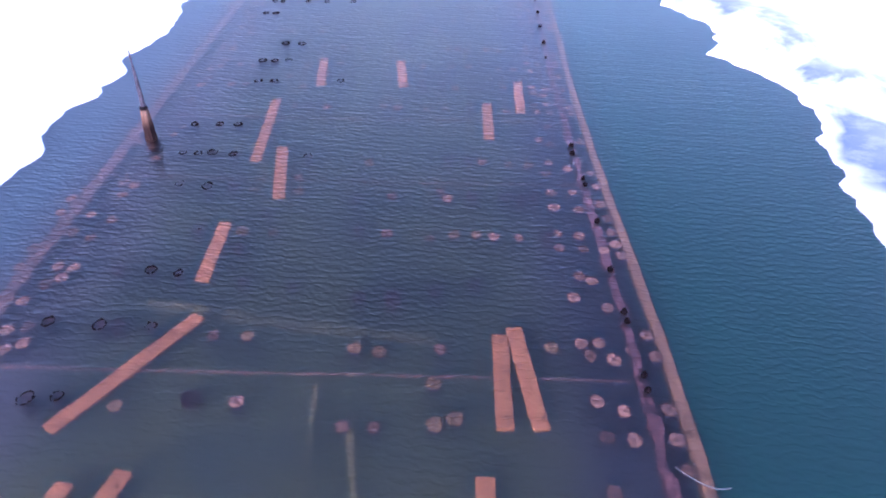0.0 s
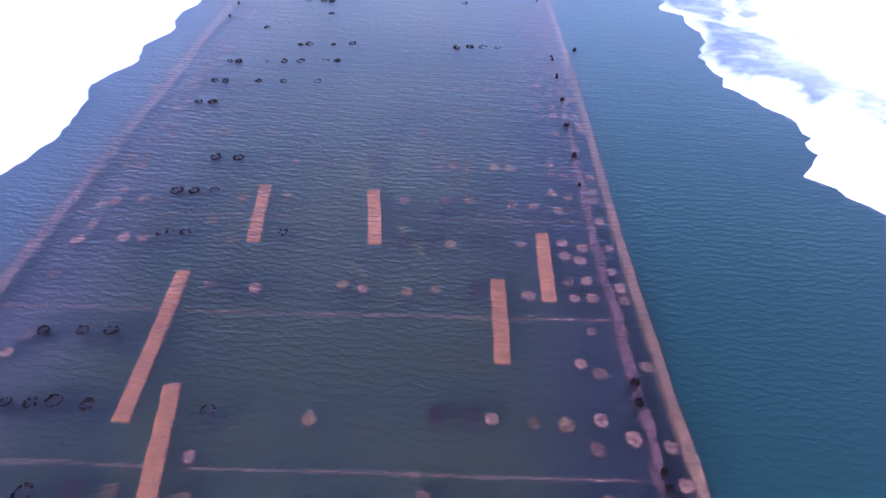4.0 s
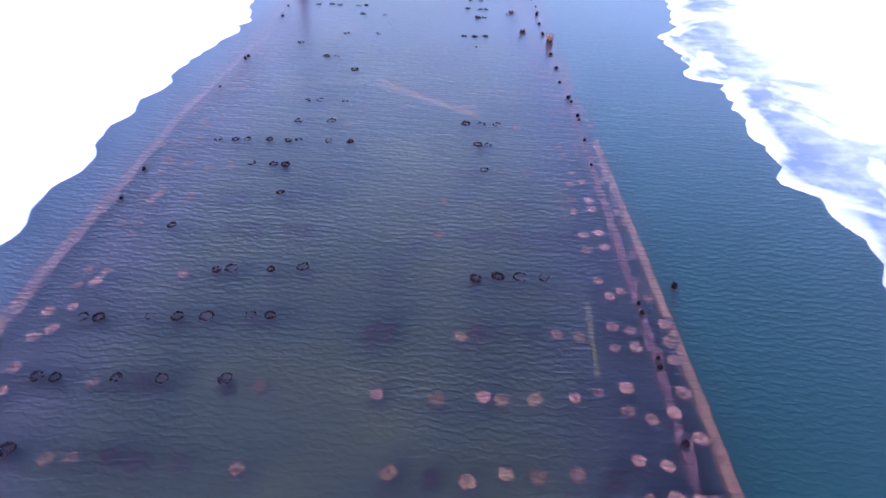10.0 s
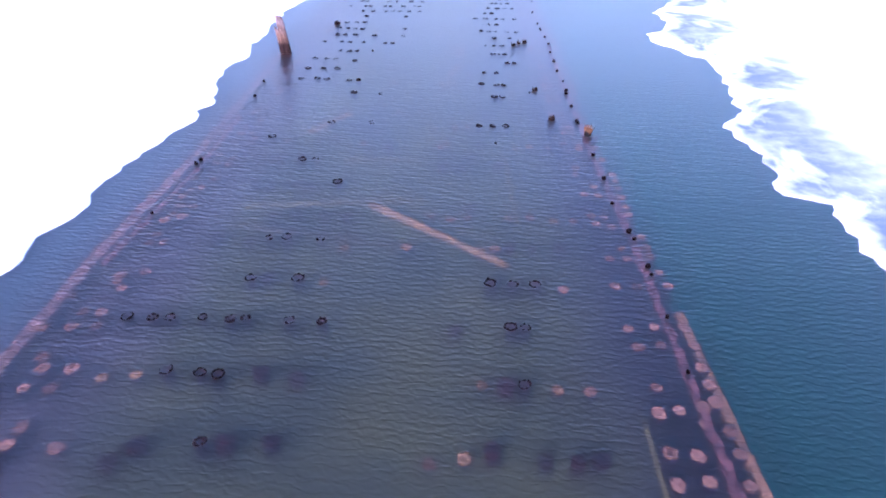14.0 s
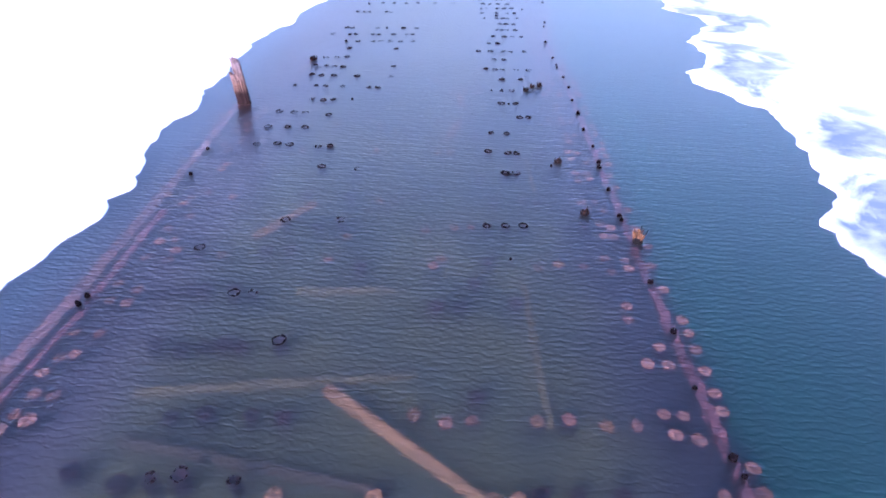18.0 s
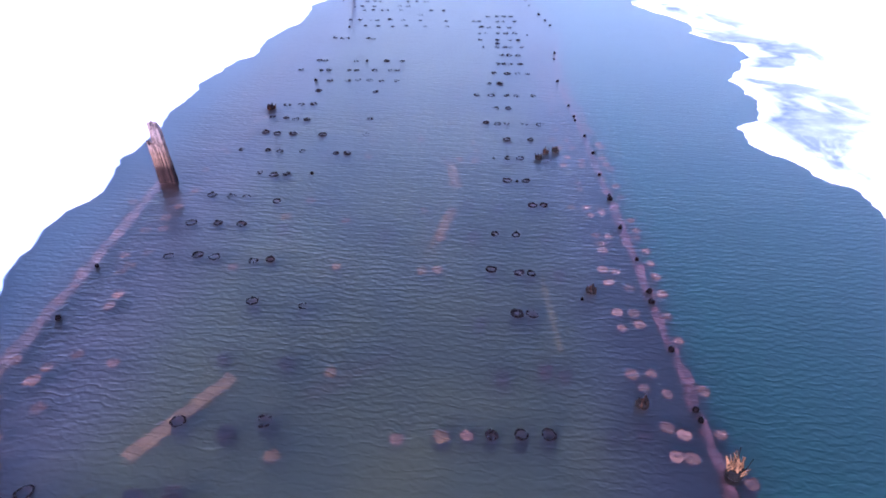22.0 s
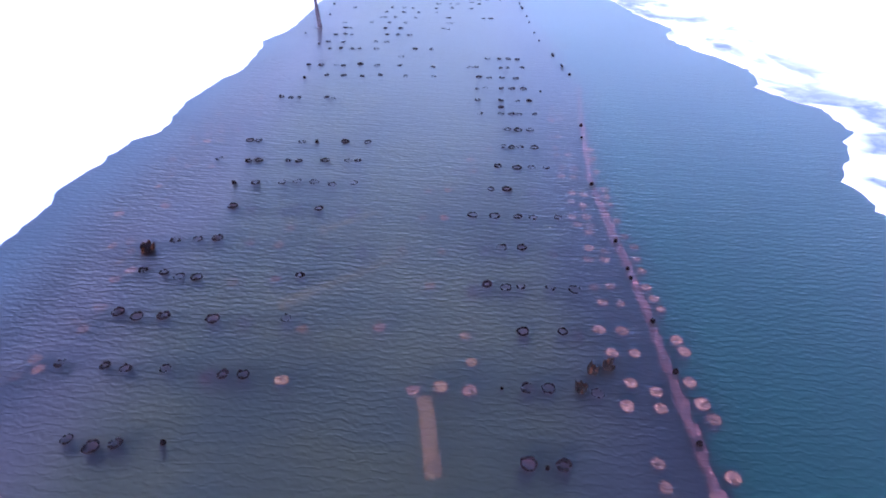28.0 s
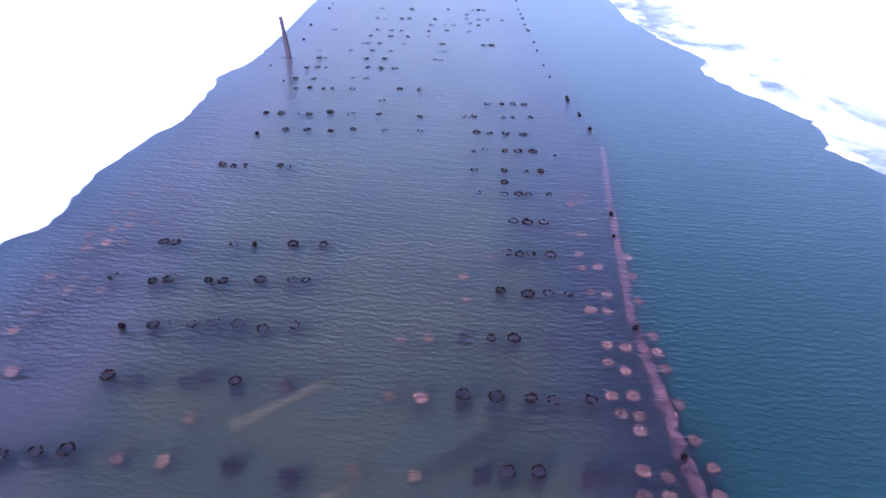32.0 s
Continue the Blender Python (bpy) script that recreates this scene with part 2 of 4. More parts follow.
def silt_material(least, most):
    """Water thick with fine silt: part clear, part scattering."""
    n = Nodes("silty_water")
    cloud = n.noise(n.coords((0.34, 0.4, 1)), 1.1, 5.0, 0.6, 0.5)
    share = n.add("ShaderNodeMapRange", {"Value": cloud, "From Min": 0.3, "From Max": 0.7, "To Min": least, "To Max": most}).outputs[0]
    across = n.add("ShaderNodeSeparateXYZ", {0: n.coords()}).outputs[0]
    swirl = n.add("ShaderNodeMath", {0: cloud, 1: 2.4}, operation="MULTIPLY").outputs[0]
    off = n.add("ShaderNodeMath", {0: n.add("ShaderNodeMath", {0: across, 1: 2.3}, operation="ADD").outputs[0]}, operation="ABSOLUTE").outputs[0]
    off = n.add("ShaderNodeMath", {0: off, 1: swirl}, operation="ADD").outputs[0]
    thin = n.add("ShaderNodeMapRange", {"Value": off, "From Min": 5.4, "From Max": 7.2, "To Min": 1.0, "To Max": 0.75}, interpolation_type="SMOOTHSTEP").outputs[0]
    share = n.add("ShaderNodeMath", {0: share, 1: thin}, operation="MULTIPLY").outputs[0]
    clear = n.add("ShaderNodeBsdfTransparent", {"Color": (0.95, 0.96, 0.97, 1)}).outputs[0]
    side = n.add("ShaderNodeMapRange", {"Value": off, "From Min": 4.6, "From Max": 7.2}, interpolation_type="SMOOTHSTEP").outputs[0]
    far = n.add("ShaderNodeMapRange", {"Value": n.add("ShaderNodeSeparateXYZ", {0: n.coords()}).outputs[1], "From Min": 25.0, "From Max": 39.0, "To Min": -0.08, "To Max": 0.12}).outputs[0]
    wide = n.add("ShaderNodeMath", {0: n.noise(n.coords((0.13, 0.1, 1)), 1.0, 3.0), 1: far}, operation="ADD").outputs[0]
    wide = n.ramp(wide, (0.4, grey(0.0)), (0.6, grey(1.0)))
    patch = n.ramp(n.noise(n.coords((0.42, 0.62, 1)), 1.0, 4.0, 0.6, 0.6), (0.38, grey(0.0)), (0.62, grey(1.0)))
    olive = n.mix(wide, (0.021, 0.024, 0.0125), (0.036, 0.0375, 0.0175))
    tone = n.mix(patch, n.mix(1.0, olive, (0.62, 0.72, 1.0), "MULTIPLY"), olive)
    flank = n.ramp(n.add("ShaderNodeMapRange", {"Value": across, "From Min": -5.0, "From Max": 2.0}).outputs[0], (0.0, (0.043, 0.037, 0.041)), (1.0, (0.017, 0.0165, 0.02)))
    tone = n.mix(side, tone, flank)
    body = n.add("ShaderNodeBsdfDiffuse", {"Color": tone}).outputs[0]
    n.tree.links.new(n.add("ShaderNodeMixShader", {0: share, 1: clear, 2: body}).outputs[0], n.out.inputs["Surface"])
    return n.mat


def mud_material():
    n = Nodes("crib_mud")
    big = n.noise(n.coords((0.3, 0.55, 1)), 0.9, 5.0, 0.55, 0.5)
    small = n.noise(n.coords(), 5.0, 5.0)
    colour = n.ramp(big, (0.36, (0.035, 0.03, 0.034)), (0.47, (0.13, 0.12, 0.06)), (0.64, (0.3, 0.28, 0.11)))
    colour = n.mix(0.2, colour, n.ramp(small, (0.35, (0.04, 0.035, 0.03)), (0.7, (0.16, 0.14, 0.08))))
    return n.surface(colour, 0.95, n.bump(small, 0.4, 0.05))


def deep_material():
    n = Nodes("deep_lake_bed")
    big = n.noise(n.coords((0.1, 0.1, 1)), 1.0, 4.0)
    return n.surface(n.ramp(big, (0.3, (0.003, 0.034, 0.032)), (0.7, (0.004, 0.041, 0.036))), 0.95)


def snow_material(name, slush):
    n = Nodes(name)
    drift = n.noise(n.coords((0.5, 0.8, 1)), 0.5, 6.0, 0.6, 0.4)
    fine = n.noise(n.coords(), 9.0, 5.0)
    colour = n.ramp(fine, (0.3, (0.8, 0.82, 0.86)), (0.7, (0.88, 0.89, 0.91)))
    if slush:
        inland = n.add("ShaderNodeAttribute", attribute_name="inland").outputs["Fac"]
        sway = n.noise(n.coords((0.22, 0.16, 1)), 1.0, 4.0, 0.55, 0.6)
        far = n.add("ShaderNodeMath", {0: inland, 1: n.add("ShaderNodeMath", {0: sway, 1: 6.0}, operation="MULTIPLY").outputs[0]}, operation="ADD").outputs[0]
        wet = n.ramp(n.add("ShaderNodeMapRange", {"Value": far, "From Min": 1.8, "From Max": 10.5}).outputs[0],
                     (0.06, grey(0.0)), (0.24, grey(1.0)), (0.5, grey(0.85)), (0.8, grey(0.0)))
        blob = n.ramp(n.noise(n.coords((0.24, 0.17, 1)), 1.0, 6.0, 0.55, 0.9), (0.36, grey(0.0)), (0.43, grey(0.55)), (0.5, grey(1.0)))
        wet = n.mix(1.0, wet, blob, "MULTIPLY")
        veins = n.ramp(n.noise(n.coords((0.8, 1.1, 1)), 1.0, 6.0, 0.65), (0.32, grey(0.8)), (0.55, grey(1.0)))
        colour = n.mix(n.mix(1.0, wet, veins, "MULTIPLY"), colour, (0.095, 0.13, 0.245))
        marks = n.ramp(n.noise(n.coords((0.7, 2.4, 1)), 1.1, 6.0, 0.75), (0.71, grey(0.0)), (0.75, grey(0.8)))
        colour = n.mix(marks, colour, (0.16, 0.17, 0.2))
    else:
        marks = n.ramp(n.noise(n.coords((0.5, 1.3, 1)), 0.55, 6.0, 0.7), (0.68, grey(0.0)), (0.75, grey(0.8)))
        colour = n.mix(marks, colour, (0.27, 0.3, 0.35))
    return n.surface(colour, 0.85, n.bump(drift, 0.35, 0.08))


WATER, MUD, DEEP = water_material(), mud_material(), deep_material()
HAZE = haze_material("open_water_haze", (0.0035, 0.025, 0.0215))
SHOREHAZE = haze_material("shore_water_haze", (0.034, 0.052, 0.064))
SNOW, SLUSH = snow_material("snow_cover", False), snow_material("slushy_ice", True)


# ---- building helpers ----
def mesh_from(name, verts, faces, material, smooth=False):
    me = bpy.data.meshes.new(name)
    me.from_pydata([tuple(v) for v in verts], [], faces)
    me.update()
    me.materials.append(material)
    if smooth:
        me.polygons.foreach_set("use_smooth", [True] * len(me.polygons))
    return me


def sheet(name, x0, x1, y0, y1, z, material, label, category):
    me = mesh_from(name, [(x0, y0, z), (x1, y0, z), (x1, y1, z), (x0, y1, z)], [(0, 1, 2, 3)], material)
    return tagged(new(name, me), label, category, kind="structure")


def part(name, me, parent, label="", at=None):
    ob = new(name, me)
    ob.parent = parent
    if at is not None:
        ob.matrix_basis = at
    return tagged(ob, label)


# ---- lake: water, silt in it, mud between the piles, deep bed outside ----
water = sheet("water", -400, 400, -300, 700, 0.0, WATER, "calm blue-green lake water with fine wind ripples", "water")
water.visible_shadow = False
EAST = [(4.4, -60), (4.45, 7), (4.3, 16), (4.4, 28), (4.35, 40), (4.2, 46), (4.3, 62), (4.3, 68), (4.8, 72.5), (5.4, 77.5), (5.2, 84), (4.2, 100), (4.2, 160)]
WEST = [(-8.4, -60), (-8.6, 8), (-8.9, 24), (-9.3, 38), (-9.3, 48), (-9.7, 57), (-10.2, 66), (-9.6, 80), (-8.8, 100), (-8.8, 160)]


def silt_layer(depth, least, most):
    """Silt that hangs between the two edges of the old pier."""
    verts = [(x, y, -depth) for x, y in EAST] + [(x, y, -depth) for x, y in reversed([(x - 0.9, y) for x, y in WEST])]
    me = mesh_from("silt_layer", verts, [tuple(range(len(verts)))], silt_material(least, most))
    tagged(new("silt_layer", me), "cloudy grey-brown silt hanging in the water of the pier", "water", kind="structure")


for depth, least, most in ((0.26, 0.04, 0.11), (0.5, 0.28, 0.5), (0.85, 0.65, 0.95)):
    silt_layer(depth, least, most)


def haze_layer(line, out, depth, material, soft):
    """A sheet of haze that thickens away from the pier's edge."""
    verts, faces, shares = [], [], []
    steps = ((0.0, 0.0), (0.3 * soft, 0.08), (0.65 * soft, 0.3), (soft, 0.5), (60.0, 0.5))
    for x, y in line:
        for far, share in steps:
            verts.append((x + out * far, y, -depth))
            shares.append(share)
    w = len(steps)
    for k in range(len(line) - 1):
        for i in range(w - 1):
            a = k * w + i
            faces.append((a, a + 1, a + w + 1, a + w) if out > 0 else (a, a + w, a + w + 1, a + 1))
    me = mesh_from("haze_layer", verts, faces, material)
    me.attributes.new("share", "FLOAT", "POINT").data.foreach_set("value", shares)
    tagged(new("haze_layer", me), "deep blue-green haze of the open lake water", "water", kind="structure")


for depth, inward in ((0.12, -0.5), (0.4, 0.1), (0.75, 0.4), (1.3, 0.7)):
    haze_layer([(x - inward, y) for x, y in EAST], 1, depth, HAZE, 0.35)
    haze_layer([(x + inward + 0.3, y) for x, y in WEST], -1, depth, SHOREHAZE, 2.0)
sheet("lake_bed", -420, 420, -320, 720, -7.0, DEEP, "dark lake bed under deep blue water", "ground")


def crib_bed():
    """Mud that fills the old pier between its edges, falling away at both sides."""
    xs = [-12.5, -10.4, -9.6, -9.2] + [-8.6 + 0.5 * i for i in range(25)] + [4.1, 4.5, 5.2, 6.2]
    ys = [-40, -20] + [-8 + 0.8 * i for i in range(152)] + [130, 160]
    verts, faces = [], []
    for y in ys:
        for x in xs:
            inside = min(1.0, max(0.0, min(x + 11.0, 5.4 - x) / 1.2))
            z = -1.25 - 2.0 * min(1.0, abs(x + 1.8) / 6.2) ** 2.5 + 0.22 * noise.noise((x * 0.35, y * 0.3, 2.0)) + 0.1 * noise.noise((x * 1.3, y * 1.1, 7.0))
            verts.append((x, y, z * inside - 7.05 * (1 - inside)))
    w = len(xs)
    for j in range(len(ys) - 1):
        for i in range(w - 1):
            a = j * w + i
            faces.append((a, a + 1, a + w + 1, a + w))
    return tagged(new("crib_bed", mesh_from("crib_bed", verts, faces, MUD, True)), "brown mud and rubble bed of a sunken pier", "ground", kind="structure")


crib_bed()


def crib_wall(name, line, inset):
    """Upright sheeting that holds the mud in under the edge beams."""
    verts, faces = [], []
    for x, y in line:
        verts += [(x + inset, y, -0.5), (x + inset, y, -7.0), (x + inset + 0.12, y, -7.0), (x + inset + 0.12, y, -0.5)]
    for j in range(len(line) - 1):
        a = 4 * j
        for i in range(4):
            b = (i + 1) % 4
            faces.append((a + i, a + 4 + i, a + 4 + b, a + b))
    tagged(new(name, mesh_from(name, verts, faces, STEM)), "dark timber sheeting under water along the pier edge", "wall", kind="structure")


crib_wall("wall_east", EAST, -0.3)
crib_wall("wall_west", WEST, 0.1)


# ---- ice on both sides ----
def edge_line(points, step, rough):
    """The points of an ice edge, broken finely."""
    line = []
    for (y0, x0), (y1, x1) in zip(points, points[1:]):
        k = max(1, int((y1 - y0) / step))
        for i in range(k):
            f = i / k
            y = y0 + (y1 - y0) * f
            s = f * f * (3 - 2 * f)
            line.append((y, x0 + (x1 - x0) * s + rough * noise.noise((y * 1.7, x0, 3.0)) + 0.6 * rough * noise.noise((y * 5.0, 1.0, x1))))
    return line


def ice_sheet(name, points, side, material, label, step=0.3, rough=0.16):
    line = edge_line(points, step, rough)
    verts, faces = [], []
    outs = [(0.0, -0.05), (0.02, 0.02), (0.12, 0.035), (0.5, 0.045), (1.5, 0.055), (4.0, 0.07), (10.0, 0.09), (30.0, 0.12), (380.0, 0.15)]
    for y, x in line:
        for out, z in outs:
            lift = 0.015 * noise.noise((out * 0.7, y * 0.5, 5.0)) if 0.1 < out < 300 else 0
            verts.append((x + side * out, y, z + lift))
    w = len(outs)
    for j in range(len(line) - 1):
        for i in range(w - 1):
            a = j * w + i
            faces.append((a, a + w, a + w + 1, a + 1) if side > 0 else (a, a + 1, a + w + 1, a + w))
    me = mesh_from(name, verts, faces, material, True)
    me.attributes.new("inland", "FLOAT", "POINT").data.foreach_set("value", [out for _ in line for out, _z in outs])
    return tagged(new(name, me), label, "ice", kind="structure")


SHORE_A = [(-300, -10.6), (-20, -10.9), (4, -10.7), (11.9, -10.8), (13.6, -10.6), (14.3, -11.1), (16.1, -11.2), (16.7, -10.6), (17.5, -10.9), (18.5, -10.5),
           (19.9, -11.2), (21.1, -10.8), (22.4, -10.6), (24.3, -10.8), (25.7, -11.2), (27.7, -10.6), (29.1, -10.9), (30.6, -10.5), (32.3, -10.9),
           (34.3, -10.5), (35.6, -11.0), (36.8, -11.2), (37.9, -10.9), (38.6, -11.2), (40.4, -10.75), (41.6, -11.1), (43.2, -11.0), (45.6, -10.7)]
SHORE_B = [(47.5, -10.3), (48.3, -10.6), (49.2, -10.3), (50.5, -10.6), (52.1, -11.2), (54.4, -11.4), (56.0, -11.0), (58.2, -11.5), (60.5, -11.4),
           (63.0, -11.8), (65.3, -11.7), (66.5, -12.0), (68.3, -11.7), (70.3, -11.5), (71.2, -10.9), (74.3, -11.2), (77.3, -10.8), (79.1, -10.3),
           (82.9, -10.5), (84.4, -10.8), (87.5, -10.0), (92.8, -9.9), (100.5, -10.0), (140, -11), (700, -12)]
OPEN_A = [(-300, 11.0), (-20, 10.4), (4, 10.0), (10.3, 10.2), (12.3, 10.4), (14.0, 10.7), (16.5, 11.4), (18.0, 11.3), (19.3, 10.9), (20.5, 10.0), (21.0, 9.5),
          (21.5, 10.1), (23.3, 10.6), (24.3, 10.6), (25.3, 10.0), (26.0, 9.5), (27.4, 9.25), (28.8, 9.35), (30.2, 9.7), (31.2, 9.85), (33.2, 9.7),
          (34.2, 9.2), (35.6, 9.55), (37.0, 9.5), (38.6, 9.85), (39.2, 9.6), (40.2, 9.9), (41.7, 10.1), (42.2, 9.0), (43.0, 9.1), (43.6, 9.5)]
OPEN_B = [(46.6, 9.4), (47.6, 9.4), (49.3, 10.45), (51.0, 10.8), (53.0, 11.3), (55.0, 11.5), (56.5, 11.7), (58.0, 10.95), (60.8, 9.8), (62.0, 10.1),
          (63.1, 11.4), (65.5, 12.1), (68.0, 12.1), (70.9, 13.6), (72.3, 14.5), (74.5, 14.8), (76.0, 13.8), (77.5, 13.2), (79.6, 14.0), (82.2, 13.4),
          (84.2, 12.5), (86.5, 11.9), (88.8, 12.7), (93.4, 11.6), (98.6, 11.0), (103.2, 11.1), (140, 11.5), (700, 12)]
ice_sheet("ice_sheet_west", SHORE_A + SHORE_B, -1, SNOW, "smooth snow-covered lake ice with a wavy broken edge")
ice_sheet("ice_sheet_east", OPEN_A + OPEN_B, 1, SLUSH, "patchy snow-covered ice with bluish wet slush", rough=0.3)


# ---- piles ----
SIDES = 14


def lathe(name, rings, material, cap_first=False, cap_last=False, smooth=True):
    """Rings of equal count, joined by quads."""
    verts = [v for ring in rings for v in ring]
    faces, n = [], len(rings[0])
    for j in range(len(rings) - 1):
        for i in range(n):
            a, b = j * n + i, j * n + (i + 1) % n
            faces.append((a, b, b + n, a + n))
    if cap_first:
        faces.append(tuple(range(n - 1, -1, -1)))
    if cap_last:
        faces.append(tuple(range((len(rings) - 1) * n, len(rings) * n)))
    return mesh_from(name, verts, faces, material, smooth)


def ring(r, z, seed, wob=0.06, rough=0.0, n=SIDES):
    out = []
    for i in range(n):
        a = 2 * math.pi * i / n
        c, s = math.cos(a), math.sin(a)
        k = r * (1 + wob * noise.noise((c * 1.3, s * 1.3, seed * 3.7)) * 2)
        if rough:
            k *= 1 + 0.12 * noise.noise((c * 4.1, s * 4.1, seed * 9.1 + z * 30))
        dz = rough * (noise.noise((c * 1.6 + 5, s * 1.6, seed * 2.3)) + 0.7 * noise.noise((c * 5 + 5, s * 5, seed * 7.3)))
        out.append((k * c, k * s, z + dz))
    return out


def stem_mesh(seed, material, length=1.9, top=0.0):
    r = 0.15
    return lathe("pile_stem", [ring(r * 1.08, -length, seed), ring(r * 1.03, -length / 2, seed), ring(r, top - 0.05, seed), ring(r * 0.97, top, seed)], material, cap_last=True)


def checked_end(seed, material):
    """The worn end of a sunken pile with drying checks that run out from the heart."""
    rng = random.Random(seed)
    cracks = [(rng.uniform(0, 2 * math.pi), rng.uniform(0.045, 0.09)) for _ in range(rng.choice((0, 2, 3, 4, 5)))]
    n, verts = 76, [(0, 0, 0.0)]
    for level, (k, z) in enumerate(((0.3, 0.03), (0.62, 0.035), (0.92, 0.024), (1.0, -0.01))):
        for i in range(n):
            a = 2 * math.pi * i / n
            c, s = math.cos(a), math.sin(a)
            r = 0.14 * k * (1 + 0.2 * noise.noise((c, s, seed * 1.7)) + 0.2 * noise.noise((c * 4, s * 4, seed * 3.1)) * k)
            z1 = z + 0.025 * noise.noise((c * 2 * k, s * 2 * k, seed * 5.3))
            for turn, wide in cracks:
                if abs((a - turn + math.pi) % (2 * math.pi) - math.pi) < wide:
                    z1 -= 0.09
                    if level > 1:
                        r *= 0.86
            verts.append((r * c, r * s, z1))
    faces = [(0, 1 + i, 1 + (i + 1) % n) for i in range(n)]
    for lv in range(3):
        o = 1 + lv * n
        for i in range(n):
            faces.append((o + i, o + n + i, o + n + (i + 1) % n, o + (i + 1) % n))
    return mesh_from("end_grain", verts, faces, material)


def rim_mesh(seed, material, height, uneven, hollow):
    """The rotted rim of a pile round a hollow heart."""
    r, n = 0.155, 26
    inner = r * hollow
    floor = -0.04 if seed % 3 else -0.07
    rings = [ring(r * 1.03, -0.09, seed, n=n), ring(r * 1.02, height * 0.2, seed, 0.08, uneven * 0.8, n), ring(r * 0.95, height, seed, 0.12, uneven, n),
             ring(inner * 1.08, height * 0.8, seed + 0.3, 0.16, uneven, n), ring(inner, floor * 0.6, seed + 0.5, 0.16, 0.0, n), ring(inner * 0.6, floor, seed + 0.5, n=n)]
    me = lathe("rotted_rim", rings, material, cap_last=True, smooth=False)
    me.materials.append(HEART)
    for face in list(me.polygons)[4 * n:]:
        face.material_index = 1
    return me


def splinter_mesh(seed, material, height, width):
    """A jagged snapped-off stub."""
    rng = random.Random(seed)
    n = 9
    verts, faces = [], []
    for z, k in ((-1.2, 1.0), (-0.1, 1.0), (height * 0.35, 0.95)):
        for i in range(n):
            a = 2 * math.pi * i / n
            r = width * k * (0.8 + 0.4 * rng.random())
            verts.append((r * math.cos(a), r * math.sin(a) * 1.25, z))
    for i in range(n):
        a = 2 * math.pi * i / n
        r = width * rng.uniform(0.25, 0.9)
        verts.append((r * math.cos(a), r * math.sin(a) * 1.25, height * rng.uniform(0.35, 1.0)))
    verts.append((0, 0, height * 0.45))
    for j in range(3):
        for i in range(n):
            a, b = j * n + i, j * n + (i + 1) % n
            faces.append((a, b, b + n, a + n))
    faces += [(3 * n + i, 3 * n + (i + 1) % n, 4 * n) for i in range(n)]
    return mesh_from("snapped_stub", verts, faces, material)


STEMS = [stem_mesh(s, STEM) for s in range(5)]
STEMS_LOW = [stem_mesh(s + 4, STEM, top=-0.07) for s in range(4)]
STEMS_RED = [stem_mesh(s + 9, RUST) for s in range(3)]
END_RED = [checked_end(s, ENDS) for s in range(9)]
END_PALE = [checked_end(s + 20, PALE) for s in range(6)]
RIMS = [rim_mesh(s, WET, 0.014, 0.05, 0.75 if s % 4 else 0.5) for s in range(16)]
RIMS_RED = [rim_mesh(s + 30, RUST, 0.03, 0.08, 0.72) for s in range(6)]
SNAPS = [splinter_mesh(s, BLACK, 0.14, 0.07) for s in range(6)]
dice = random.Random(11)


def pile(name, stem, top, top_name, x, y, z, scale, label, group, lean=2.5):
    ob = new(name, stem)
    ob.matrix_world = pose(x, y, z, dice.uniform(-lean, lean), dice.uniform(-lean, lean), dice.uniform(0, 360)) @ Matrix.Diagonal((scale, scale, 1, 1))
    part(top_name, top, ob)
    return tagged(ob, label, "pile", group)


def rotted_piles(places):
    for x, y in places:
        pile("rotted_pile", dice.choice(STEMS_LOW), dice.choice(RIMS), "rotted_rim", x, y, dice.uniform(-0.016, 0.014), dice.uniform(0.66, 0.98),
             "black rotted wooden pile with a hollow rim at the waterline", "rotted piles at the waterline", 4.0)


def dark_stumps(places):
    for x, y in places:
        pile("dark_stump", dice.choice(STEMS_RED + STEMS[:2]), dice.choice(RIMS_RED), "rotted_rim", x, y, dice.uniform(-0.3, -0.08), dice.uniform(0.76, 1.04),
             "dark reddish hollow pile stump just under the water", "dark stumps under water")


def sunken_piles(places):
    for x, y in places:
        pile("sunken_pile", dice.choice(STEMS), dice.choice(END_PALE + END_RED[:4]), "end_grain", x, y, dice.uniform(-0.46, -0.22), dice.uniform(0.85, 1.1),
             "sawn wooden pile standing sunken in silty water", "sunken piles inside the pier")


def river_edge_piles(places):
    for x, y in places:
        pile("edge_pile", dice.choice(STEMS), dice.choice(END_RED), "end_grain", x, y, dice.uniform(-0.36, -0.12), dice.uniform(0.8, 1.05),
             "pinkish cracked pile top under clear water by the wale", "sunken piles along the open edge")


def shore_edge_piles(places):
    for x, y in places:
        pile("shore_pile", dice.choice(STEMS), dice.choice(END_RED), "end_grain", x, y, dice.uniform(-0.36, -0.12), dice.uniform(0.85, 1.1),
             "pinkish pile top under water along the ice side", "sunken piles along the ice side")


def broken_stubs(places):
    for x, y in places:
        ob = new("snapped_stub", dice.choice(SNAPS))
        k = dice.uniform(0.55, 0.95) * (0.6 if abs(x) < 3.5 else 1.0)
        ob.matrix_world = pose(x, y, 0, dice.uniform(-8, 8), dice.uniform(-8, 8), dice.uniform(0, 360)) @ Matrix.Diagonal((k, k, k, 1))
        tagged(ob, "small black snapped-off pile stub above the water", "pile stub", "snapped stubs along the edges")


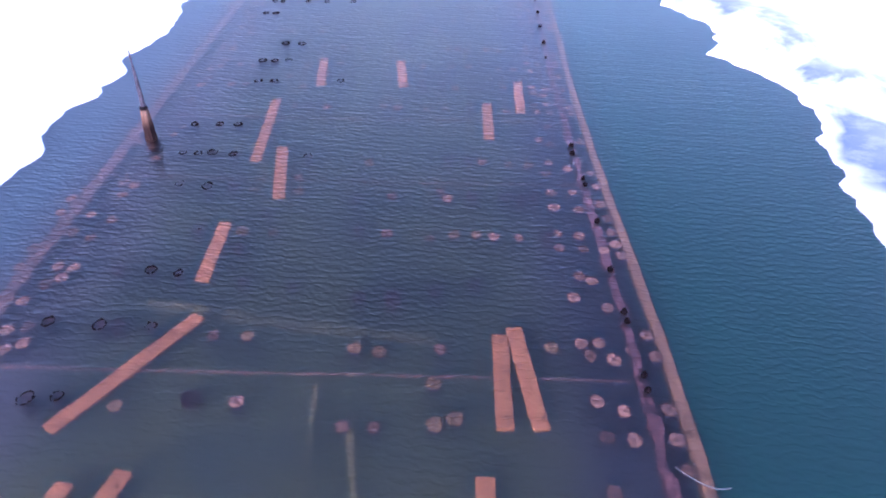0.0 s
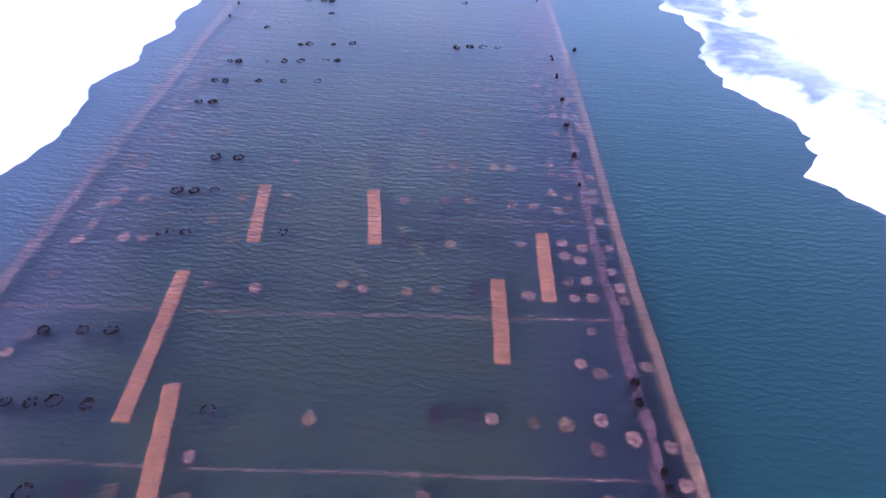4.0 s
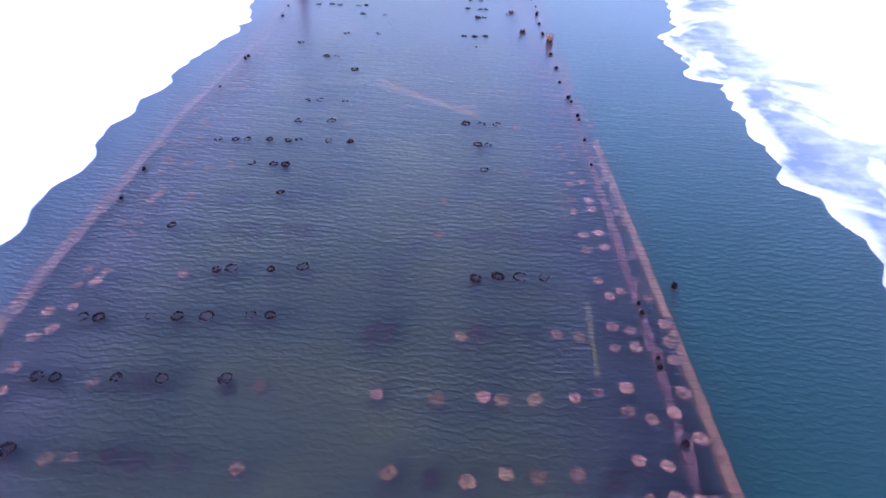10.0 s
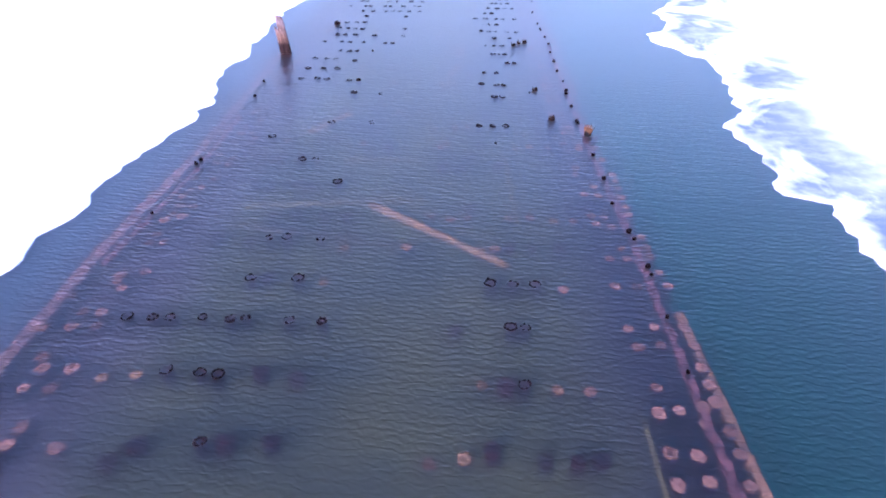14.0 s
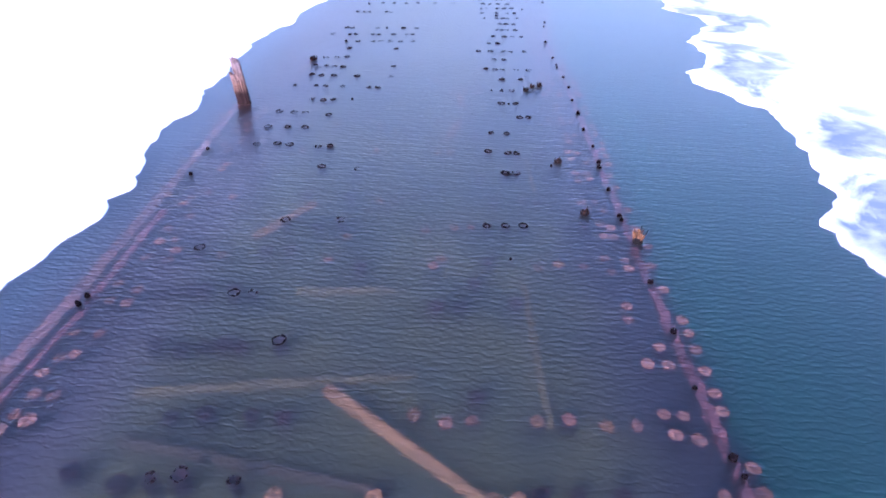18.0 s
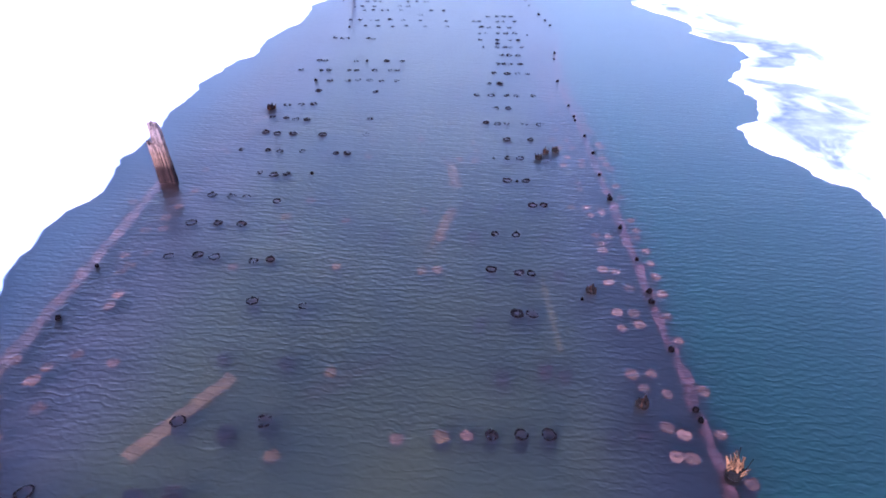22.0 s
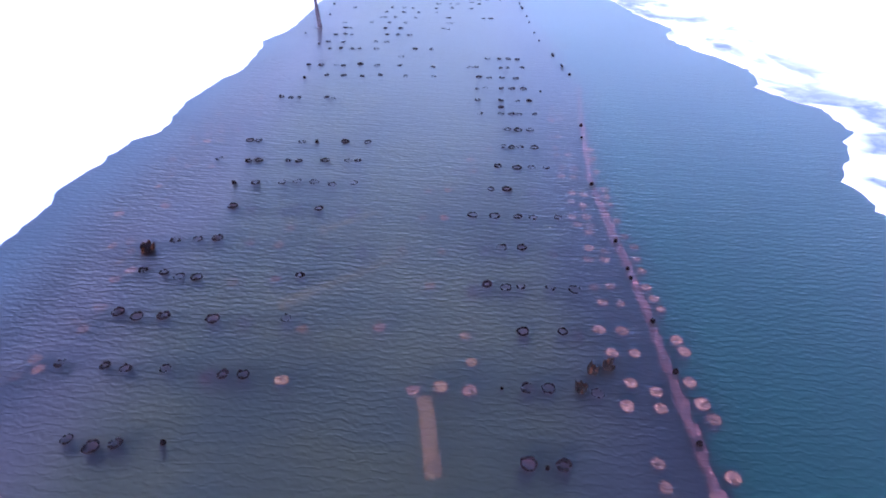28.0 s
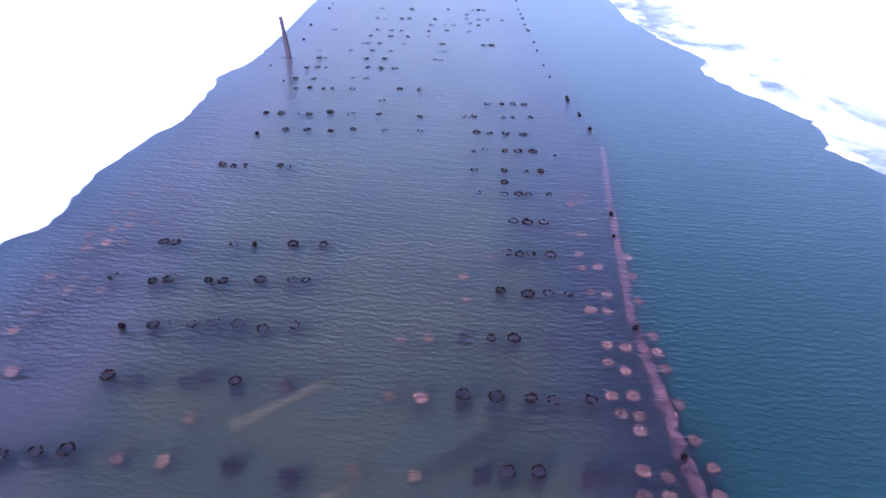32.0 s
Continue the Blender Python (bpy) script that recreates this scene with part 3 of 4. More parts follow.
def tall_stubs(places):
    for i, (x, y) in enumerate(places):
        r, k = 0.112, 26
        rings = [ring(r, -1.8, i, n=k), ring(r, -0.02, i, 0.1, 0.03, k), ring(r * 1.02, 0.06, i, 0.16, 0.1, k), ring(r * 0.86, 0.1, i + 0.4, 0.24, 0.16, k),
                 ring(r * 0.6, 0.05, i + 0.6, 0.24, 0.1, k), ring(r * 0.35, -0.02, i, n=k)]
        me = lathe("tall_stub", rings, STUB, cap_last=True, smooth=False)
        me.materials.append(ORANGE)
        for face in list(me.polygons)[2 * k::5]:
            face.material_index = 1
        ob = new("tall_stub", me)
        ob.matrix_world = pose(x, y, 0, dice.uniform(-4, 4), dice.uniform(-4, 4), dice.uniform(0, 360))
        tagged(ob, "short dark brown ragged pile stub standing clear of the water", "pile stub", "brown stubs above water")


rotted_piles([(-6.64, 5.58), (-6.13, 5.64)])
rotted_piles([(-6.17, 7.27), (-5.18, 7.27), (-7.18, 7.32), (-5.21, 8.77), (-5.81, 8.84), (-5.65, 11.99)])
rotted_piles([(-6.38, 12.08), (-3.43, 13.49), (-5.46, 13.54), (-6.41, 13.55), (-6.84, 13.55), (-6.04, 13.59), (-7.06, 15.14), (-6.34, 15.17), (-5.80, 15.18)])
rotted_piles([(-6.01, 18.15), (-5.47, 18.17), (-3.30, 18.24), (-6.27, 19.78), (-5.85, 19.80), (-5.37, 19.84), (-5.21, 21.37), (-5.82, 21.38)])
rotted_piles([(-7.38, 24.62), (-6.97, 24.62), (-7.03, 26.12), (-7.36, 26.14), (-5.95, 26.16), (-5.13, 26.17), (-4.00, 26.21), (-7.04, 27.70), (-7.38, 27.70), (-6.04, 27.78), (-5.49, 27.80), (-4.91, 27.83), (-3.64, 27.90), (-4.04, 27.90), (0.52, 29.29), (-5.22, 29.35), (1.49, 29.37), (2.01, 29.37), (1.01, 29.37), (-4.03, 29.41), (-4.90, 29.41), (-3.34, 29.53)])
rotted_piles([(-6.91, 31.07), (-4.67, 32.77), (0.83, 34.28), (-4.91, 34.31), (-5.26, 34.35), (-5.93, 34.40), (0.98, 35.91), (-7.41, 35.92), (-6.86, 35.92), (0.67, 35.92), (-6.50, 35.93), (-3.28, 35.93), (-5.21, 35.94), (-3.98, 35.95), (-5.81, 35.96), (-4.90, 35.98)])
rotted_piles([(0.81, 37.42), (-5.24, 37.42), (1.33, 37.44), (0.30, 37.45), (-4.15, 37.47), (-5.31, 39.17), (-3.98, 39.19), (-4.86, 39.26)])
rotted_piles([(-4.13, 42.47), (-5.57, 44.03), (-5.14, 44.05), (-7.05, 45.89), (0.22, 47.23), (0.73, 47.27), (1.20, 47.28), (-5.25, 47.37), (-3.75, 47.44)])
rotted_piles([(1.24, 50.57), (0.91, 50.58), (-3.80, 50.68), (-4.97, 50.82), (1.37, 52.11), (1.07, 52.15), (0.41, 52.25), (-5.43, 52.43), (-5.02, 52.48), (-7.58, 52.55), (-6.44, 52.56), (-6.88, 52.64), (1.13, 53.89), (0.57, 53.91)])
rotted_piles([(-6.27, 54.19), (-6.93, 54.22), (-7.66, 54.22), (-5.67, 55.53), (1.74, 55.55), (2.05, 55.56), (-6.62, 55.75), (-7.07, 55.78), (-7.67, 55.86), (1.68, 57.15), (1.10, 57.15), (-6.21, 57.27), (-5.85, 57.36), (-6.70, 57.42), (2.54, 58.76), (1.64, 58.86), (1.25, 58.87), (-4.58, 59.03), (-4.18, 59.03), (-6.50, 59.12), (-5.73, 59.15), (-6.93, 59.19), (-7.84, 59.23)])
rotted_piles([(1.30, 60.47), (2.14, 60.50), (-5.34, 60.67), (-7.00, 60.69), (-3.78, 60.75), (-6.43, 60.75), (-7.47, 60.83), (2.63, 62.00), (1.04, 62.03), (2.07, 62.07), (1.40, 62.08), (0.61, 62.14), (-6.25, 62.19), (-6.67, 62.19), (-7.10, 62.35), (-3.84, 62.36), (-7.64, 62.42), (1.03, 63.75), (1.56, 63.77), (-7.41, 63.81), (-6.86, 63.87), (-6.36, 63.94), (2.02, 65.35), (2.71, 65.37), (1.59, 65.38), (0.94, 65.39), (0.33, 65.42), (-4.04, 65.62), (-6.52, 65.68)])
rotted_piles([(0.92, 67.03), (1.39, 67.03), (-3.94, 67.16), (-6.29, 67.18), (-5.48, 67.25), (-3.29, 67.29), (-4.51, 67.30), (-5.04, 67.32), (1.82, 68.59), (2.78, 68.63), (2.30, 68.63), (1.20, 68.68), (-6.98, 68.73), (-6.65, 68.81), (-5.34, 68.82), (-5.69, 68.83), (-7.96, 68.90), (-4.47, 68.90), (-3.71, 68.91), (-3.40, 68.92), (1.77, 70.25), (2.56, 70.26), (2.06, 70.29), (1.46, 70.32), (-5.58, 70.43), (-7.44, 70.46), (-7.15, 70.47), (-4.07, 70.49), (-3.28, 70.50), (2.12, 71.86), (2.57, 71.91), (1.74, 71.94)])
rotted_piles([(2.29, 73.51), (1.58, 73.52), (2.01, 73.54), (2.93, 73.58), (0.77, 73.59), (1.63, 74.31), (-5.34, 75.05), (-7.10, 75.09), (-6.77, 75.11), (2.35, 75.12), (2.85, 75.14), (0.71, 75.17), (1.68, 75.17), (-7.52, 75.20), (-5.63, 75.21), (0.74, 76.66), (2.75, 76.71), (1.81, 76.71), (2.24, 76.73), (1.08, 76.77)])
rotted_piles([(2.53, 78.22), (-4.53, 78.24), (1.31, 78.27), (-5.42, 78.31), (-6.20, 78.32), (-2.50, 78.35), (0.84, 78.35), (1.92, 78.35), (-1.25, 78.36), (-3.73, 78.45), (1.94, 79.86), (-1.34, 79.87), (-5.68, 79.89), (0.47, 79.90), (2.26, 79.94), (-6.78, 79.95), (2.98, 79.98), (-7.39, 79.98), (0.78, 79.98), (-6.04, 79.99), (-4.06, 80.04), (-2.98, 80.09), (-4.89, 80.18), (2.87, 81.46), (1.95, 81.48), (2.41, 81.50), (1.37, 81.51), (-3.02, 81.69), (-6.92, 83.02), (-4.46, 83.08), (-5.70, 83.09), (-5.40, 83.11), (-6.35, 83.13), (-1.53, 83.17), (-2.40, 83.20)])
rotted_piles([(-6.45, 84.43), (-7.26, 84.46), (-4.07, 84.57), (-4.67, 84.62), (-7.14, 86.17), (-6.22, 86.23), (-2.90, 86.24), (-3.56, 86.29), (-6.62, 86.30), (-4.22, 86.35), (-8.65, 87.75), (-6.58, 87.78), (-4.47, 87.81), (-1.01, 87.83), (-0.70, 87.84), (-6.88, 87.87), (-3.57, 87.87), (-7.13, 89.25), (-5.48, 89.36), (-3.44, 89.38), (-4.39, 89.43), (-0.80, 89.44), (-0.51, 89.46)])
rotted_piles([(-2.87, 90.81), (1.46, 90.85), (1.92, 90.89), (-5.10, 90.90), (-4.80, 90.92), (-0.75, 90.95), (-4.15, 90.96), (-2.75, 92.44), (-3.72, 92.51), (-1.60, 92.52), (-4.88, 92.56), (-1.66, 93.87), (0.72, 93.90), (-3.22, 93.90), (-7.19, 93.90), (-3.83, 94.00), (-4.64, 94.08), (-0.57, 94.09), (-0.19, 95.42), (-1.53, 95.47), (1.33, 95.53), (-0.70, 95.53)])
rotted_piles([(0.82, 96.10), (-4.55, 96.97), (2.89, 97.04), (-1.38, 97.04), (-3.45, 97.05), (-3.03, 97.08), (1.36, 97.09), (-5.07, 97.09), (-0.60, 97.10), (1.90, 97.12), (0.65, 97.19), (0.63, 98.53), (0.98, 99.97), (1.43, 100.00), (-3.05, 100.02), (-0.62, 100.03), (1.77, 100.03), (-5.04, 100.05)])
dark_stumps([(-3.96, 5.80)])
dark_stumps([(-5.88, 7.36), (-1.37, 8.30), (-0.68, 8.32), (0.17, 8.56), (-2.84, 8.67), (-3.86, 8.72), (0.99, 8.79), (-6.57, 8.93), (-4.23, 9.72), (-5.34, 10.36), (2.70, 10.45), (-1.68, 10.62), (-3.96, 11.19), (-1.91, 11.74), (1.77, 11.90), (2.22, 11.91), (0.96, 11.94), (2.55, 11.96)])
dark_stumps([(-5.07, 12.15), (0.35, 13.66), (0.90, 13.67), (-4.02, 16.58), (1.00, 16.71)])
dark_stumps([(-0.57, 18.17), (0.07, 18.25), (1.49, 18.28), (1.02, 18.29), (0.22, 19.16), (1.43, 19.90), (-2.95, 21.50), (-1.57, 21.56), (-3.67, 23.04), (-3.97, 23.05), (-1.20, 23.16), (0.36, 23.19)])
dark_stumps([(-0.24, 24.51), (2.64, 24.56), (-4.97, 24.61), (-4.26, 24.64), (-5.42, 24.68), (-5.52, 26.23), (-1.57, 27.65), (-1.23, 27.72), (0.51, 27.77), (1.57, 27.78), (0.91, 27.84), (-1.42, 29.48)])
dark_stumps([(-0.90, 30.75), (0.91, 31.05), (0.45, 31.08), (2.75, 31.11), (2.19, 31.12), (1.56, 31.13), (-3.62, 31.15), (-4.09, 31.20), (-4.98, 31.20), (-5.56, 31.20), (-6.13, 32.47), (1.57, 32.68), (-5.76, 32.75), (1.07, 32.76), (1.98, 32.77), (0.18, 32.85), (-4.29, 32.85), (-3.55, 32.94), (0.50, 34.37), (-3.47, 34.42), (-4.18, 34.53), (-0.49, 35.97)])
dark_stumps([(-4.94, 37.65), (2.10, 39.17), (0.84, 39.19), (-5.88, 39.20), (1.43, 39.24), (-6.75, 39.38), (-5.60, 40.56), (-4.17, 40.62), (-4.98, 40.62), (-3.60, 40.64), (-0.14, 41.25)])
dark_stumps([(-6.11, 42.28), (-6.66, 42.37), (-5.69, 42.41), (-4.92, 42.44), (-5.34, 42.53), (-1.00, 43.89), (-0.48, 43.91), (0.79, 44.09), (-7.39, 44.22), (-7.04, 44.23), (-6.69, 44.24), (-6.34, 44.25), (-5.72, 44.38), (-0.14, 44.86), (-2.92, 45.36), (0.19, 45.70), (-5.40, 45.93), (-4.82, 46.03), (-4.40, 47.25), (2.38, 47.40), (2.90, 47.49)])
dark_stumps([(0.50, 48.83), (1.73, 48.87), (1.35, 49.00), (-3.79, 49.08), (-5.08, 49.14), (0.10, 50.43), (2.04, 52.25), (-2.37, 53.95)])
dark_stumps([(1.92, 54.02), (0.02, 54.03), (-5.14, 54.25), (0.76, 55.57), (-0.09, 55.74), (-4.16, 55.89), (-4.94, 59.13)])
dark_stumps([(2.51, 60.61), (-4.74, 60.82), (0.28, 62.15), (-2.56, 63.67), (0.61, 63.78), (2.43, 63.84), (2.76, 63.85), (-3.62, 63.91), (-5.95, 65.67), (-5.09, 65.72), (-3.12, 65.75), (-4.69, 65.84)])
dark_stumps([(2.25, 67.17), (0.33, 67.21)])
sunken_piles([(-1.28, 5.39), (-0.74, 5.40), (0.28, 5.44), (0.62, 5.58), (-5.23, 5.65), (-3.13, 5.74)])
sunken_piles([(0.23, 6.24), (-1.27, 6.99), (-0.82, 7.02), (0.33, 7.08), (2.42, 7.17), (-3.37, 7.24), (-4.03, 7.25), (1.46, 10.36), (2.04, 10.38), (-0.01, 10.40), (1.05, 10.43), (-4.39, 10.45), (-3.65, 10.47), (0.55, 10.47), (-1.01, 10.48), (0.37, 11.86), (-1.03, 11.97)])
sunken_piles([(-3.41, 12.07), (0.18, 12.19), (-4.56, 12.22), (-3.59, 12.81), (2.50, 13.55), (-1.81, 13.58), (1.95, 13.59), (1.26, 13.60), (-0.38, 16.54), (-3.49, 16.57), (2.13, 16.63), (-1.30, 16.70), (0.22, 16.72), (-4.52, 16.74), (-1.72, 16.76)])
sunken_piles([(-4.51, 18.16), (0.50, 18.18), (2.08, 18.20), (-5.12, 18.87), (2.50, 19.75), (0.94, 19.81), (0.37, 19.83), (1.99, 19.83), (-0.67, 19.88), (-4.72, 19.89), (-3.59, 20.02), (0.15, 21.32), (0.52, 21.37), (1.60, 21.38), (0.89, 21.39), (-3.71, 21.43), (2.02, 21.43), (-4.42, 21.58), (-6.38, 23.05), (-5.99, 23.07), (-4.73, 23.12), (-0.33, 23.20)])
sunken_piles([(0.33, 24.49), (-3.30, 24.55), (-0.90, 24.55), (1.45, 24.65), (-6.44, 24.65), (0.94, 24.66), (-6.02, 24.68), (2.08, 24.69), (-0.21, 26.08), (-1.28, 26.11), (0.62, 26.11), (0.94, 26.13), (-6.41, 26.17), (2.25, 26.17), (1.55, 26.18), (-3.42, 26.27), (0.21, 27.71), (2.58, 27.75), (2.13, 27.82)])
sunken_piles([(-0.37, 31.25), (-0.86, 32.70), (-0.27, 32.79), (-7.19, 34.33), (1.47, 34.34), (2.08, 34.36), (-6.54, 34.40), (0.05, 34.41)])
sunken_piles([(-3.59, 37.64), (-1.77, 39.07), (0.49, 39.11), (-3.36, 39.14), (0.11, 39.14), (-0.68, 40.71), (0.93, 40.72), (-0.22, 40.73), (2.19, 40.73), (1.51, 40.74), (2.73, 40.75), (-1.26, 40.80)])
sunken_piles([(-1.14, 45.52), (1.46, 45.66), (1.95, 45.68), (2.58, 45.70), (-3.80, 45.80), (-6.48, 45.83), (-0.96, 45.90), (-3.52, 46.92), (-0.64, 47.33), (-1.43, 47.34), (-0.19, 47.35)])
sunken_piles([(-2.89, 48.93), (-0.90, 52.41), (-1.27, 52.42), (-3.39, 52.45), (-6.00, 52.50), (-0.86, 53.89)])
sunken_piles([(-3.53, 54.75), (-5.27, 55.03), (-1.37, 55.53), (2.90, 55.85), (0.17, 58.99), (-0.92, 59.01), (-0.39, 59.03), (-3.46, 59.06), (0.22, 59.77)])
sunken_piles([(0.10, 60.57), (-3.45, 60.70), (-1.77, 60.76), (-0.74, 62.24), (-5.44, 62.26), (-4.44, 62.34), (-0.48, 63.84), (-1.53, 63.91), (-4.75, 63.92), (-5.52, 63.93), (-4.67, 64.90), (-0.47, 65.49), (-1.07, 65.53)])
sunken_piles([(-0.99, 67.13), (-0.39, 67.16), (0.41, 68.62), (-0.19, 68.66), (0.34, 69.42), (1.01, 70.43)])
river_edge_piles([(3.06, 4.31), (4.27, 4.69), (3.56, 5.22), (4.25, 5.23), (3.12, 5.27), (3.48, 5.73), (4.27, 5.83), (3.05, 5.91)])
river_edge_piles([(3.51, 6.81), (3.09, 6.88), (4.29, 6.91), (3.92, 7.13), (2.98, 7.20), (3.31, 7.22), (4.27, 7.49), (3.64, 8.15), (3.01, 8.42), (3.44, 8.88), (3.21, 9.05), (4.24, 9.76), (3.87, 9.89), (3.44, 9.93), (2.90, 10.00), (4.17, 10.10), (3.40, 10.38), (2.92, 10.56), (4.17, 10.61), (4.16, 11.12), (3.86, 11.17), (3.56, 11.49), (2.97, 11.53), (4.15, 11.79)])
river_edge_piles([(3.48, 12.14), (2.96, 12.17), (4.15, 12.49), (2.94, 13.11), (4.12, 13.19), (3.52, 13.25), (3.07, 13.64), (3.24, 14.64), (2.90, 14.78), (4.10, 14.82), (3.25, 15.62), (3.02, 16.43), (4.03, 16.45), (3.41, 16.52), (4.02, 16.82), (3.35, 16.97), (2.98, 17.03), (3.69, 17.14), (3.92, 17.36), (3.31, 17.65), (3.01, 17.83)])
river_edge_piles([(3.44, 18.09), (4.01, 18.10), (2.98, 18.22), (3.97, 19.06), (3.06, 19.40), (3.36, 19.49), (3.98, 19.86), (3.36, 19.95), (2.98, 20.10), (4.01, 20.29), (4.05, 20.93), (3.06, 21.01), (3.41, 21.05), (3.07, 21.49), (3.43, 21.50), (3.42, 23.21), (4.15, 23.36), (4.19, 23.77)])
river_edge_piles([(3.82, 24.20), (3.48, 24.21), (3.12, 24.23), (4.16, 24.26), (3.50, 24.81), (3.06, 24.87), (4.19, 25.36), (3.49, 25.72), (3.11, 25.87), (3.92, 25.89), (2.68, 26.30), (4.20, 26.33), (3.21, 26.40), (4.22, 27.06), (3.21, 27.45), (3.62, 27.46), (4.29, 27.58), (3.60, 27.93), (3.26, 27.97), (4.33, 28.09), (4.24, 29.03), (3.41, 29.04), (3.68, 29.16), (3.23, 29.45), (4.18, 29.62)])
river_edge_piles([(4.27, 30.58), (3.61, 30.70), (3.20, 30.72), (3.18, 31.22), (4.02, 31.28), (3.57, 31.35), (3.95, 31.64), (4.29, 31.86), (3.11, 32.36), (4.25, 32.38), (3.60, 32.38), (3.12, 32.91), (3.60, 32.92), (4.32, 32.99), (4.33, 33.46), (3.99, 33.64), (3.21, 33.83), (3.56, 33.86), (4.03, 33.98), (4.31, 34.13), (3.33, 34.46), (4.34, 34.57), (4.34, 35.01), (3.28, 35.63), (4.40, 35.64), (3.73, 35.65)])
river_edge_piles([(3.18, 36.14), (3.72, 36.16), (4.38, 36.26), (2.00, 37.46), (4.42, 37.64), (3.73, 37.69), (3.23, 37.70), (4.41, 38.28), (3.73, 38.77), (3.32, 38.78), (4.35, 39.00), (3.72, 39.31), (4.36, 39.36), (4.33, 39.79), (3.69, 40.40), (3.27, 40.41), (3.22, 40.92), (3.58, 40.93), (4.28, 41.00), (4.30, 41.44)])
river_edge_piles([(4.29, 42.00), (3.67, 42.22), (3.26, 42.22), (3.62, 42.69), (4.37, 42.72), (4.38, 43.21), (3.21, 43.63), (4.38, 43.67), (3.29, 44.12), (4.27, 44.76), (3.21, 45.45), (3.62, 45.46), (4.22, 45.68), (3.65, 45.95), (3.15, 46.00), (4.33, 46.47), (3.57, 46.98), (3.30, 46.99), (3.60, 47.48), (4.26, 47.55), (3.36, 47.68)])
river_edge_piles([(3.61, 48.51), (4.29, 48.59), (3.21, 48.61), (3.43, 49.00), (3.06, 49.01), (4.27, 50.01), (3.14, 50.32), (3.52, 50.38), (3.14, 50.79), (3.51, 50.81), (4.25, 50.83), (4.34, 51.59), (3.66, 51.86), (3.20, 52.01), (4.37, 52.24), (3.46, 52.42), (3.14, 52.47), (4.39, 52.77), (3.32, 53.36), (4.45, 53.42), (3.37, 53.73), (4.04, 53.87), (4.33, 53.98)])
river_edge_piles([(3.63, 54.13), (3.32, 54.18), (4.43, 54.41), (4.39, 54.90), (3.36, 55.22), (3.69, 55.28), (3.73, 55.68), (3.32, 55.77), (4.42, 56.33), (4.07, 56.70), (3.33, 56.95), (4.48, 57.15), (3.33, 57.41), (4.54, 58.28), (3.67, 58.54), (3.07, 58.59), (4.47, 58.67), (3.72, 58.98), (3.26, 59.14), (4.46, 59.29), (3.54, 59.99)])
river_edge_piles([(3.10, 60.04), (4.56, 60.06), (4.53, 60.43), (3.44, 60.68), (2.97, 60.74), (4.48, 61.45), (3.22, 61.66), (3.67, 61.75), (4.43, 61.86), (4.38, 62.30), (3.54, 62.31), (3.19, 62.36), (4.47, 63.07), (3.23, 63.49), (3.66, 63.52), (4.46, 63.55), (3.72, 63.87), (3.32, 63.93), (4.51, 64.03), (4.41, 64.63), (3.52, 64.85), (3.58, 65.18), (3.25, 65.23), (4.40, 65.52), (3.56, 65.63), (3.17, 65.66)])
river_edge_piles([(3.58, 66.31), (4.37, 66.34), (3.28, 66.54), (4.39, 66.91), (3.74, 67.03), (3.37, 67.05), (4.44, 67.45), (3.21, 68.19), (3.60, 68.21), (4.39, 68.59), (3.72, 68.82), (3.33, 68.87), (4.46, 69.53), (3.70, 69.91), (3.31, 69.92), (4.55, 70.40), (3.33, 70.48), (3.58, 71.55), (3.28, 71.60)])
river_edge_piles([(3.53, 73.21), (3.89, 73.40), (3.52, 73.75), (3.96, 73.76), (3.76, 74.71)])
shore_edge_piles([(-7.78, 6.76), (-7.47, 6.89), (-8.01, 7.24), (-7.66, 7.33), (-8.12, 8.00), (-7.96, 8.56), (-7.67, 8.69), (-7.89, 9.00), (-8.75, 9.01), (-7.63, 9.05), (-8.76, 9.57), (-7.72, 10.05), (-8.19, 10.19), (-7.56, 10.75), (-7.72, 11.73)])
shore_edge_piles([(-7.59, 12.14), (-7.98, 12.35), (-7.56, 13.41), (-7.54, 14.70)])
shore_edge_piles([(-6.42, 18.06), (-6.89, 18.10), (-7.99, 19.41), (-7.66, 19.45), (-7.00, 19.56), (-6.56, 19.63), (-7.67, 19.97), (-8.05, 21.04), (-7.69, 21.05), (-8.83, 21.29), (-8.14, 21.51), (-7.75, 21.53)])
shore_edge_piles([(-7.88, 25.84), (-7.97, 26.42), (-8.17, 27.29), (-7.88, 27.48), (-9.05, 27.52), (-8.28, 27.99), (-7.79, 28.09), (-8.95, 28.40), (-8.06, 28.80), (-7.73, 28.92), (-7.75, 29.39)])
shore_edge_piles([(-7.88, 30.92), (-7.98, 32.30), (-8.40, 32.55), (-9.13, 32.82), (-7.98, 33.11), (-9.10, 33.31), (-8.39, 33.91), (-7.97, 34.02), (-8.34, 34.42), (-7.85, 34.50), (-9.07, 35.60), (-8.48, 35.63)])
shore_edge_piles([(-8.16, 36.23), (-9.15, 36.81), (-8.12, 37.07), (-8.45, 37.66), (-7.93, 37.82), (-8.37, 39.04), (-8.05, 39.12), (-8.34, 39.42), (-8.40, 40.08), (-8.03, 40.34), (-7.98, 41.00), (-8.35, 41.02), (-8.51, 41.54), (-8.43, 41.99)])
shore_edge_piles([(-8.11, 42.00), (-7.99, 42.70), (-7.91, 43.73), (-7.73, 45.51), (-8.35, 45.61), (-8.26, 46.25), (-7.89, 46.40), (-9.06, 46.63), (-8.40, 47.08), (-9.07, 47.25), (-8.02, 47.77)])
